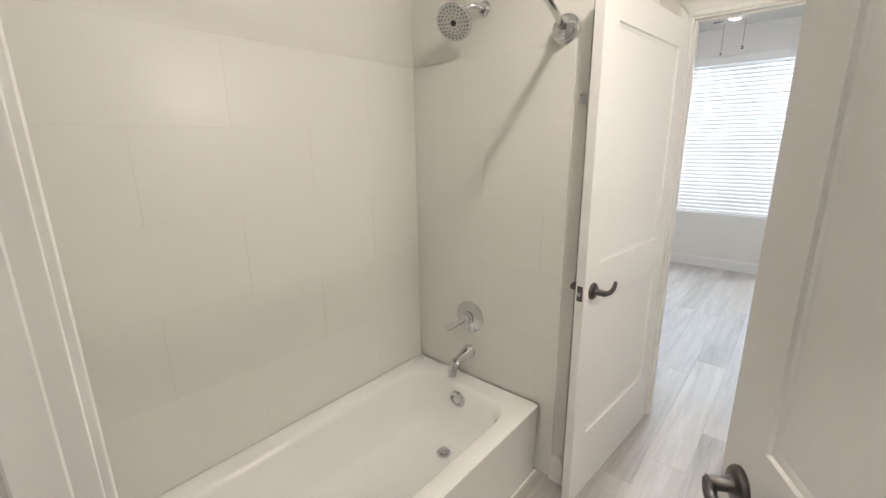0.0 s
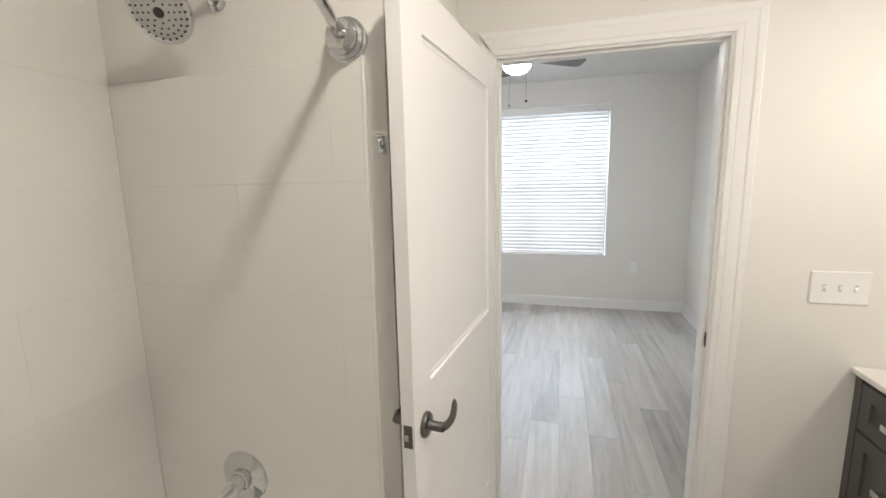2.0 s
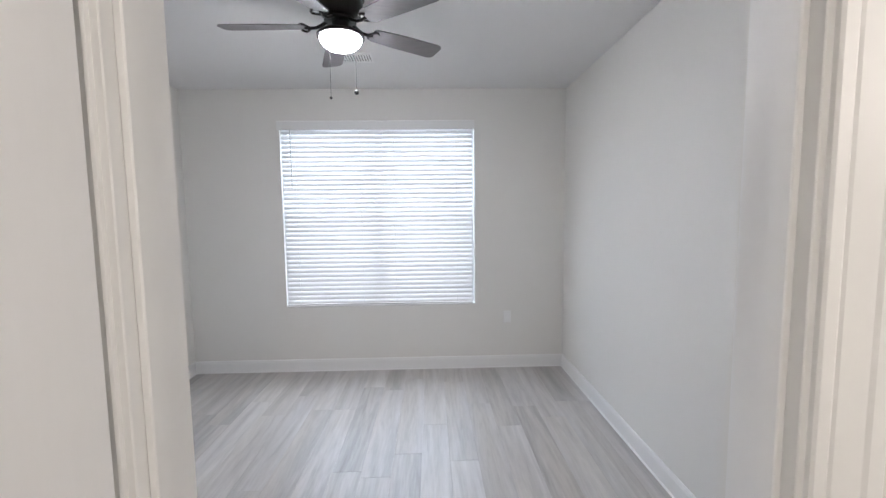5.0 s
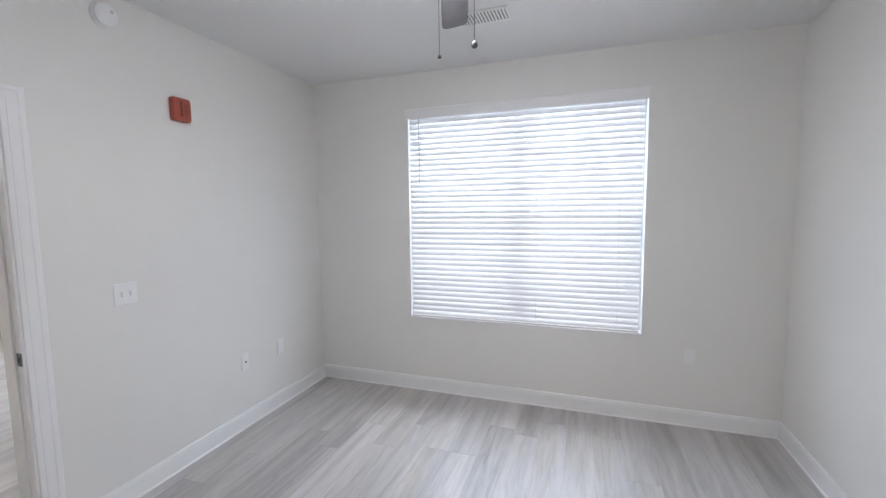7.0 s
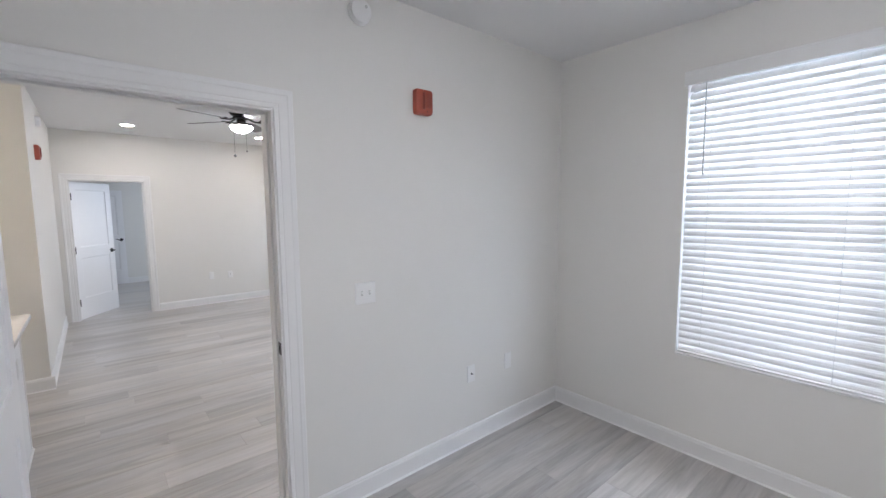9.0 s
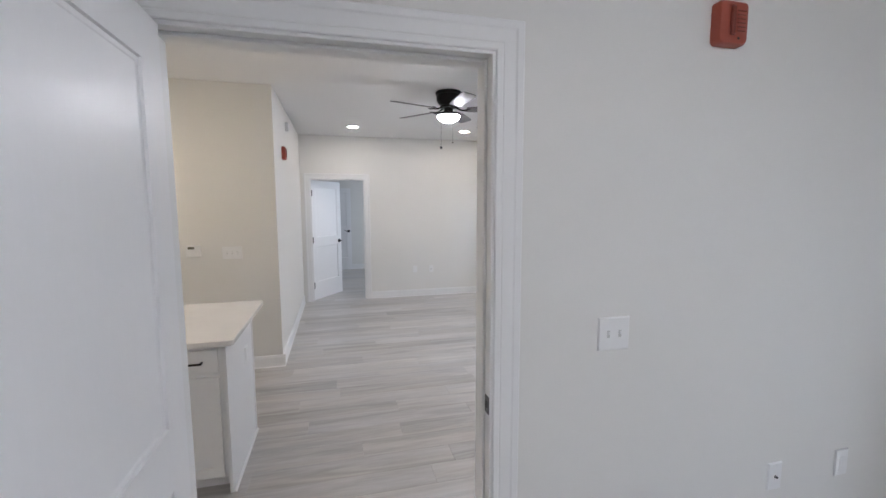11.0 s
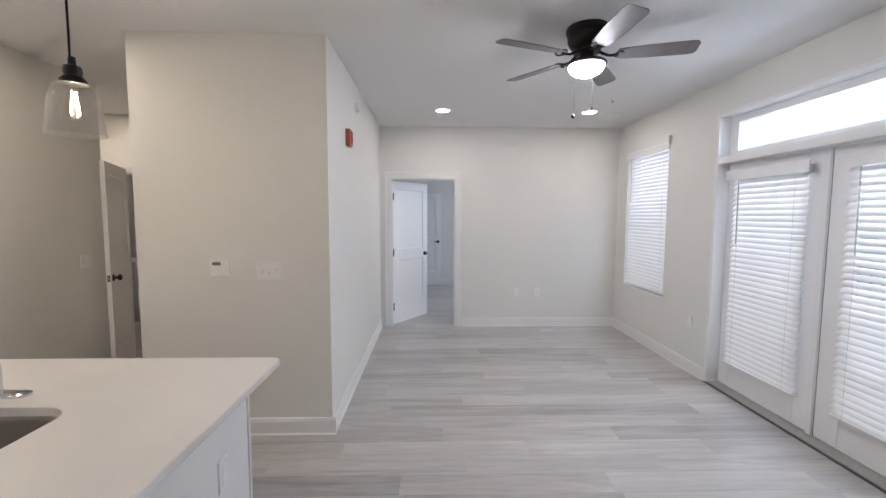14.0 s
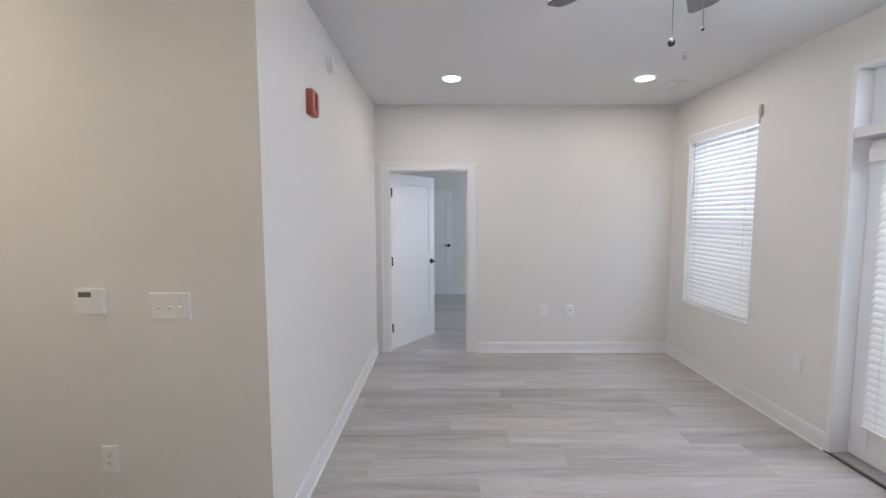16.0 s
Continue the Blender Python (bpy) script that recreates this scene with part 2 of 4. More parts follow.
def part(name, bm, mat, parent, label="", smooth=False):
    ob = new(name, mesh_of(name, bm, mat, smooth))
    ob.parent = parent
    if label:
        tagged(ob, label)
    return ob


def thing(name, m, label, category, group="", kind=""):
    ob = new(name)
    ob.matrix_basis = m
    ob.empty_display_size = 0.1
    return tagged(ob, label, category, group, kind)


def structure(name, bm, mat, label, category, smooth=False):
    return tagged(new(name, mesh_of(name, bm, mat, smooth)), label, category, kind="structure")


# ---- walls, ceiling, floor ----
def wall(name, axis, a0, a1, t0, t1, z0, z1, holes=(), mat=None, label="smooth painted off-white drywall wall"):
    """A wall along x or y from a0 to a1, between t0 and t1, with openings (from, to, bottom, top)."""
    bm = bmesh.new()

    def piece(p, q, lo, hi):
        if q - p > 1e-4 and hi - lo > 1e-4:
            if axis == "x":
                bx(bm, p, q, t0, t1, lo, hi)
            else:
                bx(bm, t0, t1, p, q, lo, hi)
    at = a0
    for p, q, lo, hi in sorted(holes):
        piece(at, p, z0, z1)
        piece(p, q, z0, lo)
        piece(p, q, hi, z1)
        at = q
    piece(at, a1, z0, z1)
    bmesh.ops.remove_doubles(bm, verts=bm.verts, dist=1e-5)
    seen = {}
    for f in bm.faces:
        seen.setdefault(tuple(sorted(v.index for v in f.verts)), []).append(f)
    bm.verts.index_update()
    doubles = [f for f in bm.faces if sum(1 for g in f.verts[0].link_faces if set(g.verts) == set(f.verts)) > 1]
    bmesh.ops.delete(bm, geom=doubles, context="FACES")
    return structure(name, bm, mat or PAINT, label, "wall")


BWIN = (-0.625, 1.225, 0.655, 2.41)     # bedroom window
LWIN = (-7.2, -6.262, 0.645, 2.345)      # living room window
FD = (-5.48, -3.49, 0.0, 2.44)           # french doors with transom
RWIN = (-10.0, -8.4, 0.66, 2.4)          # window of the far room
wall("wall_outside", "x", -11.1, 2.25, W, W + 0.16, 0, H, [BWIN, LWIN, FD, RWIN])
wall("wall_bedroom_side", "y", 0.985, W, 2.11, 2.25, 0, H)
wall("wall_bedroom_door", "y", 0.985, W, -1.682, -1.545, 0, H, [(1.295, 2.241, 0, 2.08)])
wall("wall_bath_door", "x", 0.29, 2.41, 0.87, 0.985, 0, H, [(0.43, 1.264, 0, 2.075)])
wall("wall_bedroom_back", "x", -1.545, 0.29, 0.87, 0.985, 0, H)
wall("wall_shower_side", "y", 0.225, 0.87, 0.175, 0.29, 0, H)
wall("wall_shower", "x", -0.7, 0.29, 0.11, 0.225, 0, H)
wall("wall_tub", "y", -1.415, 0.11, -0.705, -0.59, 0, H)
wall("wall_closet_door", "x", -0.705, 2.41, -1.53, -1.415, 0, H, [(0.475, 1.37, 0, 2.06)])
wall("wall_vanity", "y", -1.415, 0.87, 2.27, 2.41, 0, H)
wall("wall_closet_left", "y", -2.7, -1.53, 0.1, 0.2, 0, H)
wall("wall_closet_right", "y", -2.7, -1.53, 1.7, 1.8, 0, H)
wall("wall_closet_back", "x", 0.1, 1.8, -2.8, -2.7, 0, H)
wall("wall_living_far", "y", -1.0, W, -7.592, -7.477, 0, H, [(1.335, 2.225, 0, 2.05)])
wall("wall_block_front", "y", -0.1, 1.195, -4.745, -4.63, 0, H)
wall("wall_block_side", "x", -7.477, -4.745, 1.08, 1.195, 0, H)
wall("wall_block_hall", "x", -6.95, -4.745, -0.1, 0.015, 0, H)
wall("wall_kitchen", "x", -5.7, -1.682, -1.235, -1.12, 0, H, [(-4.36, -3.5, 0, 2.06)])
wall("wall_kitchen_east", "y", -1.235, 0.985, -1.682, -1.545, 0, H)
wall("wall_hall_turn", "y", -3.2, -1.235, -5.8, -5.7, 0, H)
wall("wall_hall_end", "y", -3.2, -0.1, -7.07, -6.95, 0, H, [(-2.06, -1.25, 0, 2.06)])
wall("wall_hall_south", "x", -9.2, -5.7, -3.3, -3.2, 0, H)
wall("wall_laundry_end", "y", -3.2, -0.1, -9.2, -9.1, 0, H)
wall("wall_laundry_north", "x", -9.1, -7.592, -0.2, -0.1, 0, H)
wall("wall_pantry_back", "x", -4.8, -3.1, -1.95, -1.85, 0, H)
wall("wall_pantry_end", "y", -1.85, -1.235, -4.8, -4.7, 0, H)
wall("wall_pantry_side", "y", -1.85, -1.235, -3.2, -3.1, 0, H)
wall("wall_far_room_end", "y", 0.2, W, -11.1, -10.98, 0, H)
wall("wall_far_room_south", "x", -10.98, -7.592, 0.2, 0.3, 0, H)
structure("ceiling", box(-11.1, 2.41, -3.3, W + 0.16, H, H + 0.12), CEILING, "flat matt white painted ceiling", "ceiling")
def backdrop():
    m = bpy.data.materials.new("bright_overcast_sky")
    m.use_nodes = True
    n, li = m.node_tree.nodes, m.node_tree.links
    em, tex, ramp = n.new("ShaderNodeEmission"), n.new("ShaderNodeTexNoise"), n.new("ShaderNodeValToRGB")
    tex.inputs["Scale"].default_value = 0.02
    ramp.color_ramp.elements[0].color, ramp.color_ramp.elements[1].color = (0.86, 0.92, 1.0, 1), (1.0, 1.0, 1.0, 1)
    li.new(tex.outputs[0], ramp.inputs[0])
    li.new(ramp.outputs[0], em.inputs[0])
    em.inputs[1].default_value = 1.5
    li.new(em.outputs[0], n["Material Output"].inputs[0])
    structure("backdrop", box(-260, 160, 88, 88.5, -0.2, 120), m, "bright overcast sky beyond the windows", "sky")


backdrop()
structure("ground", box(-60, 50, W + 0.16, 90, -0.25, -0.15), CONCRETE, "pale concrete ground outside the windows", "ground")


def baseboard(name, x0, y0, x1, y1, nx, ny, h=0.13):
    """A board with an eased top and a shoe moulding along a wall, its front towards (nx, ny)."""
    bm = bmesh.new()
    d = Vector((x1 - x0, y1 - y0, 0))
    nrm = Vector((nx, ny, 0))
    prof = ((0, 0), (0.027, 0), (0.026, 0.008), (0.021, 0.016), (0.0135, 0.02), (0.0135, h - 0.022), (0.011, h - 0.016), (0.011, h - 0.008), (0.006, h), (0, h))
    loft(bm, [[Vector((x0, y0, 0)) + d * s + nrm * a + Vector((0, 0, b)) for a, b in prof] for s in (0, 1)], True, True)
    return structure(name, bm, TRIM, "white painted wooden baseboard with shoe moulding", "baseboard")


for args in ((-1.545, W, 2.11, W, 0, -1), (2.11, 0.985, 2.11, W, -1, 0), (-1.545, 2.331, -1.545, W, 1, 0), (-1.545, 0.985, 0.34, 0.985, 0, 1), (1.352, 0.985, 2.11, 0.985, 0, 1),
             (-7.477, W, -5.48, W, 0, -1), (-3.49, W, -1.682, W, 0, -1), (-7.477, 2.315, -7.477, W, 1, 0), (-7.46, 1.195, -4.63, 1.195, 0, 1),
             (-4.63, -0.1, -4.63, 1.2215, 1, 0), (-1.682, 2.331, -1.682, W, -1, 0), (-1.682, -1.12, -1.682, 1.205, -1, 0), (-5.7, -1.12, -4.45, -1.12, 0, 1), (-3.41, -1.12, -1.682, -1.12, 0, 1),
             (1.352, 0.87, 1.76, 0.87, 0, -1), (0.29, 0.0835, 0.29, 0.87, 1, 0), (0.236, 0.11, 0.316, 0.11, 0, -1), (-10.98, 0.3, -10.98, W, 1, 0), (-6.95, -3.2, -6.95, -2.15, 1, 0), (-6.95, -1.162, -6.95, -0.1, 1, 0), (1.46, -1.415, 2.27, -1.415, 0, 1)):
    baseboard("baseboard", *args)


# ---- door openings and doors ----
def door_frame(name, m, w, h, thick, sides=(1, 1), cut=False):
    """Jambs, stops and stepped casings of an opening. Local: x from 0 to w along the wall, y from 0 (front) to thick, z up."""
    e = thing(name, m, "white painted wooden door frame with stepped casing", "door frame", kind="structure")
    for x0, x1 in ((0.0, 0.016), (w - 0.016, w)):
        part("jamb", box(x0, x1, -0.002, thick + 0.002, 0, h, bevel=0.0015), TRIM, e)
    part("jamb", box(0.016, w - 0.016, -0.002, thick + 0.002, h - 0.016, h, bevel=0.0015), TRIM, e)
    ys = thick - 0.062
    for x0, x1, z0, z1 in ((0.016, 0.027, 0, h - 0.016), (w - 0.027, w - 0.016, 0, h - 0.016), (0.027, w - 0.027, h - 0.027, h - 0.016)):
        part("stop", box(x0, x1, ys - 0.035, ys, z0, z1, bevel=0.002), TRIM, e)
    cw, rev = 0.088, 0.006
    for s, on in ((-1, sides[0]), (1, sides[1])):
        if not on:
            continue
        base = 0.0 if s < 0 else thick
        prof = ((0.0, 0.0), (0.0, 0.009), (0.004, 0.0115), (0.018, 0.012), (0.021, 0.0105), (0.025, 0.0125), (0.06, 0.0145), (0.066, 0.017), (0.084, 0.0175), (cw, 0.015), (cw, 0.0))
        left = cut if cut and s < 0 else cw
        bm = bmesh.new()
        lo = [[Vector((w - rev + a + 0, base + s * b, z if not z else h - rev + a)) for a, b in prof] for z in (0, 1)]
        loft(bm, lo, True, True)
        part("casing", bm, TRIM, e)
        bm = bmesh.new()
        lo = [[Vector((rev - a * left / cw, base + s * b, z if not z else h - rev + a * left / cw)) for a, b in prof] for z in (0, 1)]
        loft(bm, lo, True, True)
        part("casing", bm, TRIM, e)
        bm = bmesh.new()
        lo = [[Vector((rev - a * left / cw if not q else w - rev + a, base + s * b, h - rev + a)) for a, b in prof] for q in (0, 1)]
        loft(bm, lo, True, True)
        part("casing", bm, TRIM, e)
    return e


def lever(parent, x, y, z, s, along, mat=None):
    """A lever handle on the face y, standing off to the side s, its lever pointing along -x or +x."""
    bm = bmesh.new()
    m = Matrix.Translation((x, y, z)) @ Matrix.Rotation(radians(90 if s < 0 else -90), 4, "X")
    lathe(bm, ((0.033, 0), (0.033, 0.006), (0.029, 0.011), (0.016, 0.014), (0.0125, 0.02), (0.0125, 0.05), (0.0, 0.056)), 24, m)
    pts, rad = [], []
    for i in range(10):
        u = i / 9
        pts.append((x + along * (0.105 * u - 0.004), y + s * (0.045 + 0.012 * math.sin(u * 3.1)), z + 0.012 * u * u * 1.6 - 0.004 * math.sin(u * 5)))
        rad.append(0.011 * (1 - 0.35 * u) if i < 9 else 0.003)
    tube(bm, pts, rad, 12)
    return part("lever_handle", bm, mat or PEWTER, parent, "black lever handle" if mat else "dark pewter lever handle", True)


def round_knob(parent, x, y, z, s, along, mat=None):
    """A round knob on a rosette on the face y, standing off to the side s."""
    bm = bmesh.new()
    m = Matrix.Translation((x, y, z)) @ Matrix.Rotation(radians(90 if s < 0 else -90), 4, "X")
    lathe(bm, ((0.032, 0), (0.032, 0.005), (0.028, 0.01), (0.012, 0.013), (0.011, 0.03), (0.022, 0.038), (0.029, 0.05), (0.027, 0.062), (0.015, 0.068), (0.0, 0.069)), 24, m)
    return part("door_knob", bm, mat or BLACK, parent, "round black door knob", True)


def door_leaf(name, m, w, h, label, metal=None, hinge_z=(0.25, 1.02, 1.8), grip=lever, both=True):
    """A two-panel door. Local: hinge at x = 0, leaf along +x, faces at y = 0 and y = 0.035."""
    e = thing(name, m, label, "door", kind="structure")
    t = 0.035
    st, rt, rm, rb, mid = 0.112, 0.112, 0.2, 0.24, 0.96
    panels = ((st, w - st, rb + 0.06, mid - 0.06), (st, w - st, mid + 0.1, h - rt))
    bm = bmesh.new()
    bx(bm, 0, st, 0, t, 0, h)
    bx(bm, w - st, w, 0, t, 0, h)
    zs = [0, panels[0][2], panels[0][3], panels[1][2], panels[1][3], h]
    for a, b in ((0, 1), (2, 3), (4, 5)):
        bx(bm, st, w - st, 0, t, zs[a], zs[b])
    part("leaf", bm, DOOR, e)
    for x0, x1, z0, z1 in panels:
        bm = bmesh.new()
        for y, d in ((0.0, 1), (t, -1)):
            loops = []
            for ins, dep in ((0, 0.0), (0.003, 0.006), (0.012, 0.0065), (0.016, 0.008)):
                loops.append([Vector(p) for p in ((x0 + ins, y + d * dep, z0 + ins), (x1 - ins, y + d * dep, z0 + ins), (x1 - ins, y + d * dep, z1 - ins), (x0 + ins, y + d * dep, z1 - ins))])
            loft(bm, loops, False, True)
        part("panel", bm, DOOR, e)
    if both:
        grip(e, w - 0.065, 0, 0.96, -1, -1, metal)
    grip(e, w - 0.065, t, 0.96, 1, -1, metal)
    lp = part("latch_plate", box(w - 0.0005, w + 0.0012, 0.006, t - 0.006, 0.93, 0.99, bevel=0.0005), PEWTER, e, "dark pewter latch plate")
    part("latch_bolt", box(w + 0.001, w + 0.01, 0.011, t - 0.011, 0.951, 0.969, bevel=0.003), CHROME, lp)
    for z in hinge_z:
        bm = bmesh.new()
        tube(bm, ((0.002, -0.009, z - 0.05), (0.002, -0.009, z + 0.05)), 0.0085, 10)
        bx(bm, -0.0022, -0.0002, -0.002, t - 0.008, z - 0.045, z + 0.045)
        part("hinge", bm, metal or PEWTER, e, "dark metal butt hinge", True)
    return e


def strike(parent_m, name="strike_plate"):
    e = thing(name, parent_m, "dark pewter strike plate let into a door jamb", "strike plate")
    part("plate", box(-0.0015, 0.0015, -0.022, 0.012, -0.03, 0.03, bevel=0.001), PEWTER, e)
    part("lip", box(-0.006, -0.001, -0.026, -0.021, -0.02, 0.02, bevel=0.002), PEWTER, e)
    # no hole is cut: a thin dark block carries its shade
    part("bolt_hole_shade", box(-0.0024, -0.0016, -0.012, 0.004, -0.012, 0.012), DARK, e)
    return e


# bathroom door, open into the bathroom
door_frame("door_frame_1", pose(0.43, 0.87, 0), 0.834, 2.075, 0.115, cut=0.06)
door_leaf("door_1", Matrix.Translation((0.405, 0.846, 0.012)) @ pose(0, 0, 0, 0, 0, -94.6), 0.84, 2.025, "white two-panel bathroom door standing open with pewter lever")
strike(pose(1.2465, 0.896, 0.966))
# closet door, behind the camera's right shoulder at the start
door_frame("door_frame_2", pose(1.37, -1.415, 0, 0, 0, 180), 0.895, 2.06, 0.115)
door_leaf("door_2", Matrix.Translation((1.352, -1.395, 0.012)) @ pose(0, 0, 0, 0, 0, 118.6), 0.88, 2.025, "white two-panel closet door standing half open")
# bedroom door, open into the bedroom
door_frame("door_frame_3", pose(-1.545, 1.295, 0, 0, 0, 90), 0.946, 2.08, 0.137)
door_leaf("door_3", Matrix.Translation((-1.53, 1.312, 0.012)) @ pose(0, 0, 0, 0, 0, 0.6), 0.9, 2.045, "white two-panel bedroom door standing wide open")
strike(pose(-1.568, 2.2235, 0.957, 0, 0, 90), "strike_plate")
# door to the far room
door_frame("door_frame_4", pose(-7.477, 1.335, 0, 0, 0, 90), 0.89, 2.05, 0.115)
door_leaf("door_4", Matrix.Translation((-7.575, 1.356, 0.012)) @ pose(0, 0, 0, 0, 0, 144.7), 0.81, 2.015, "white two-panel door half open on black hinges", BLACK)
door_leaf("door_5", Matrix.Translation((-10.93, 1.29, 0.012)) @ pose(0, 0, 0, 0, 0, 90), 0.81, 2.015, "white two-panel door in the far room", BLACK)
# pantry and laundry openings
door_frame("door_frame_5", pose(-3.5, -1.12, 0, 0, 0, 180), 0.86, 2.06, 0.115)
door_frame("door_frame_6", pose(-6.95, -2.06, 0, 0, 0, 90), 0.81, 2.06, 0.12)
door_leaf("door_6", Matrix.Translation((-7.1, -1.275, 0.012)) @ pose(0, 0, 0, 0, 0, 246), 0.76, 2.015, "white two-panel laundry door standing half open", BLACK)
door_leaf("door_7", Matrix.Translation((-6.306, -1.375, 0.012)) @ pose(0, 0, 0, 0, 0, 24.7), 0.81, 2.015, "white two-panel hall closet door standing open with black knob", BLACK, grip=round_knob, both=False)


# ---- bathroom ----
def bathtub():
    e = thing("bathtub", pose(-0.586, 0.096, 0), "glossy white alcove bathtub with a plain apron", "bathtub")
    L, D, R = 1.505, 0.754, 0.368
    cx, cy = D / 2, -L / 2
    bm = bmesh.new()
    ix, iy = 0.29, 0.655
    icx = cx - 0.0
    loops = [rrect(cx, cy, D / 2 - 0.012, L / 2, 0.006, 0.0), rrect(cx, cy, D / 2 - 0.004, L / 2, 0.008, R - 0.02), rrect(cx, cy, D / 2 - 0.001, L / 2, 0.012, R - 0.006), rrect(cx, cy, D / 2 - 0.008, L / 2 - 0.004, 0.014, R),
             rrect(icx, cy, ix + 0.008, iy + 0.012, 0.13, R), rrect(icx, cy, ix, iy, 0.13, R - 0.006), rrect(icx, cy, ix - 0.012, iy - 0.016, 0.13, R - 0.03),
             rrect(icx, cy + 0.01, ix - 0.035, iy - 0.05, 0.14, R - 0.16), rrect(icx, cy + 0.02, ix - 0.06, iy - 0.085, 0.15, 0.13), rrect(icx, cy + 0.025, ix - 0.1, iy - 0.13, 0.13, 0.098), rrect(icx, cy + 0.03, 0.03, 0.2, 0.03, 0.088)]
    loft(bm, loops, True, True)
    part("basin", bm, TUB, e, "", True)
    bm = bmesh.new()
    lathe(bm, ((0.034, 0), (0.034, 0.003), (0.026, 0.006), (0.024, 0.001), (0.013, 0.001), (0.013, 0.012), (0.021, 0.014), (0.021, 0.018), (0.0, 0.02)), 28, Matrix.Translation((0.415, -0.28, 0.105)))
    part("drain", bm, CHROME, e, "chrome drain with raised stopper", True)
    bm = bmesh.new()
    lathe(bm, ((0.043, 0), (0.043, 0.016), (0.037, 0.022), (0.027, 0.022), (0.024, 0.014), (0.02, 0.018), (0.0, 0.019)), 32, Matrix.Translation((0.378, -0.122, 0.303)) @ Matrix.Rotation(radians(100), 4, "X"))
    part("overflow", bm, CHROME, e, "round chrome overflow plate", True)
    part("caulk", box(D - 0.01, D + 0.004, -L, 0, 0, 0.014, bevel=0.003), TRIM, e)


bathtub()


def shower_fittings():
    y = 0.1
    e = thing("shower_valve", pose(-0.232, y, 0.69), "round chrome shower valve with short lever", "shower valve")
    r = Matrix.Rotation(radians(90), 4, "X")
    bm = bmesh.new()
    lathe(bm, ((0.082, 0), (0.082, 0.003), (0.074, 0.008), (0.04, 0.011), (0.036, 0.014)), 40, r)
    part("escutcheon", bm, CHROME, e, "", True)
    bm = bmesh.new()
    lathe(bm, ((0.034, 0.012), (0.034, 0.03), (0.028, 0.034), (0.028, 0.05), (0.024, 0.062), (0.0, 0.064)), 32, r)
    tube(bm, ((0.0, -0.05, 0.0), (-0.006, -0.075, -0.008), (-0.02, -0.1, -0.02), (-0.034, -0.118, -0.032), (-0.046, -0.128, -0.04)), (0.017, 0.014, 0.0115, 0.013, 0.009), 14)
    part("lever", bm, CHROME, e, "", True)
    e = thing("tub_spout", pose(-0.235, y, 0.5), "chrome bathtub spout with diverter knob", "tub spout")
    bm = bmesh.new()
    lathe(bm, ((0.036, 0), (0.036, 0.004), (0.03, 0.012)), 28, r)
    tube(bm, ((0, -0.004, 0), (0, -0.05, -0.008), (0, -0.1, -0.022), (0, -0.125, -0.032), (0, -0.137, -0.055), (0, -0.14, -0.078)), (0.031, 0.027, 0.024, 0.023, 0.021, 0.019), 20)
    part("spout", bm, CHROME, e, "", True)
    bm = bmesh.new()
    tube(bm, ((0, -0.122, -0.015), (0, -0.123, 0.003)), 0.004, 8)
    lathe(bm, ((0.007, 0), (0.007, 0.006), (0, 0.007)), 12, Matrix.Translation((0, -0.123, 0.003)))
    part("diverter", bm, CHROME, e, "", True)
    e = thing("rain_shower", pose(-0.172, 0.108, 2.065), "round chrome rain shower head on a wall arm", "shower head")
    bm = bmesh.new()
    lathe(bm, ((0.03, 0), (0.03, 0.004), (0.02, 0.012)), 28, r)
    part("flange", bm, CHROME, e, "", True)
    bm = bmesh.new()
    tube(bm, ((0, -0.004, 0), (-0.01, -0.03, 0.006), (-0.03, -0.055, 0.004), (-0.05, -0.07, -0.012), (-0.06, -0.078, -0.025)), 0.0105, 14)
    part("arm", bm, CHROME, e, "", True)
    m = Matrix.Translation((-0.08, -0.095, -0.05)) @ Vector((-0.25, 0.78, 0.58)).to_track_quat("Z", "Y").to_matrix().to_4x4()
    bm = bmesh.new()
    lathe(bm, ((0.018, 0.03), (0.022, 0.02), (0.06, 0.008), (0.074, -0.004), (0.076, -0.012), (0.071, -0.016)), 40, m)
    head = part("head", bm, CHROME, e, "", True)
    bm = bmesh.new()
    lathe(bm, ((0.071, -0.0155), (0.03, -0.018), (0.0, -0.0185)), 40, m)
    part("face", bm, IVORY, head, "grey spray face", True)
    bm = bmesh.new()
    for rad, n in ((0.024, 8), (0.037, 14), (0.05, 20), (0.062, 24)):
        for k in range(n):
            a = 2 * math.pi * k / n
            bmesh.ops.create_cube(bm, size=0.0042, matrix=m @ Matrix.Translation((rad * math.cos(a), rad * math.sin(a), -0.0175)))
    lathe(bm, ((0.012, -0.018), (0.012, -0.021), (0, -0.022)), 16, m)
    part("nozzles", bm, DARK, head, "dark rubber spray nozzles")
    e = thing("shower_rod", pose(0.197, 0.108, 1.925), "curved chrome shower curtain rod with stepped flange", "shower rod")
    bm = bmesh.new()
    lathe(bm, ((0.052, 0), (0.052, 0.01), (0.047, 0.012), (0.047, 0.022), (0.04, 0.026), (0.04, 0.036), (0.03, 0.044), (0.026, 0.058), (0.0, 0.06)), 36, r)
    part("flange", bm, CHROME, e, "", True)
    bm = bmesh.new()
    lathe(bm, ((0.052, 0), (0.052, 0.01), (0.047, 0.012), (0.047, 0.022), (0.04, 0.026), (0.04, 0.036), (0.03, 0.044), (0.026, 0.058), (0.0, 0.06)), 36, Matrix.Translation((0, -1.505, 0)) @ Matrix.Rotation(radians(-90), 4, "X"))
    part("flange", bm, CHROME, e, "", True)
    bm = bmesh.new()
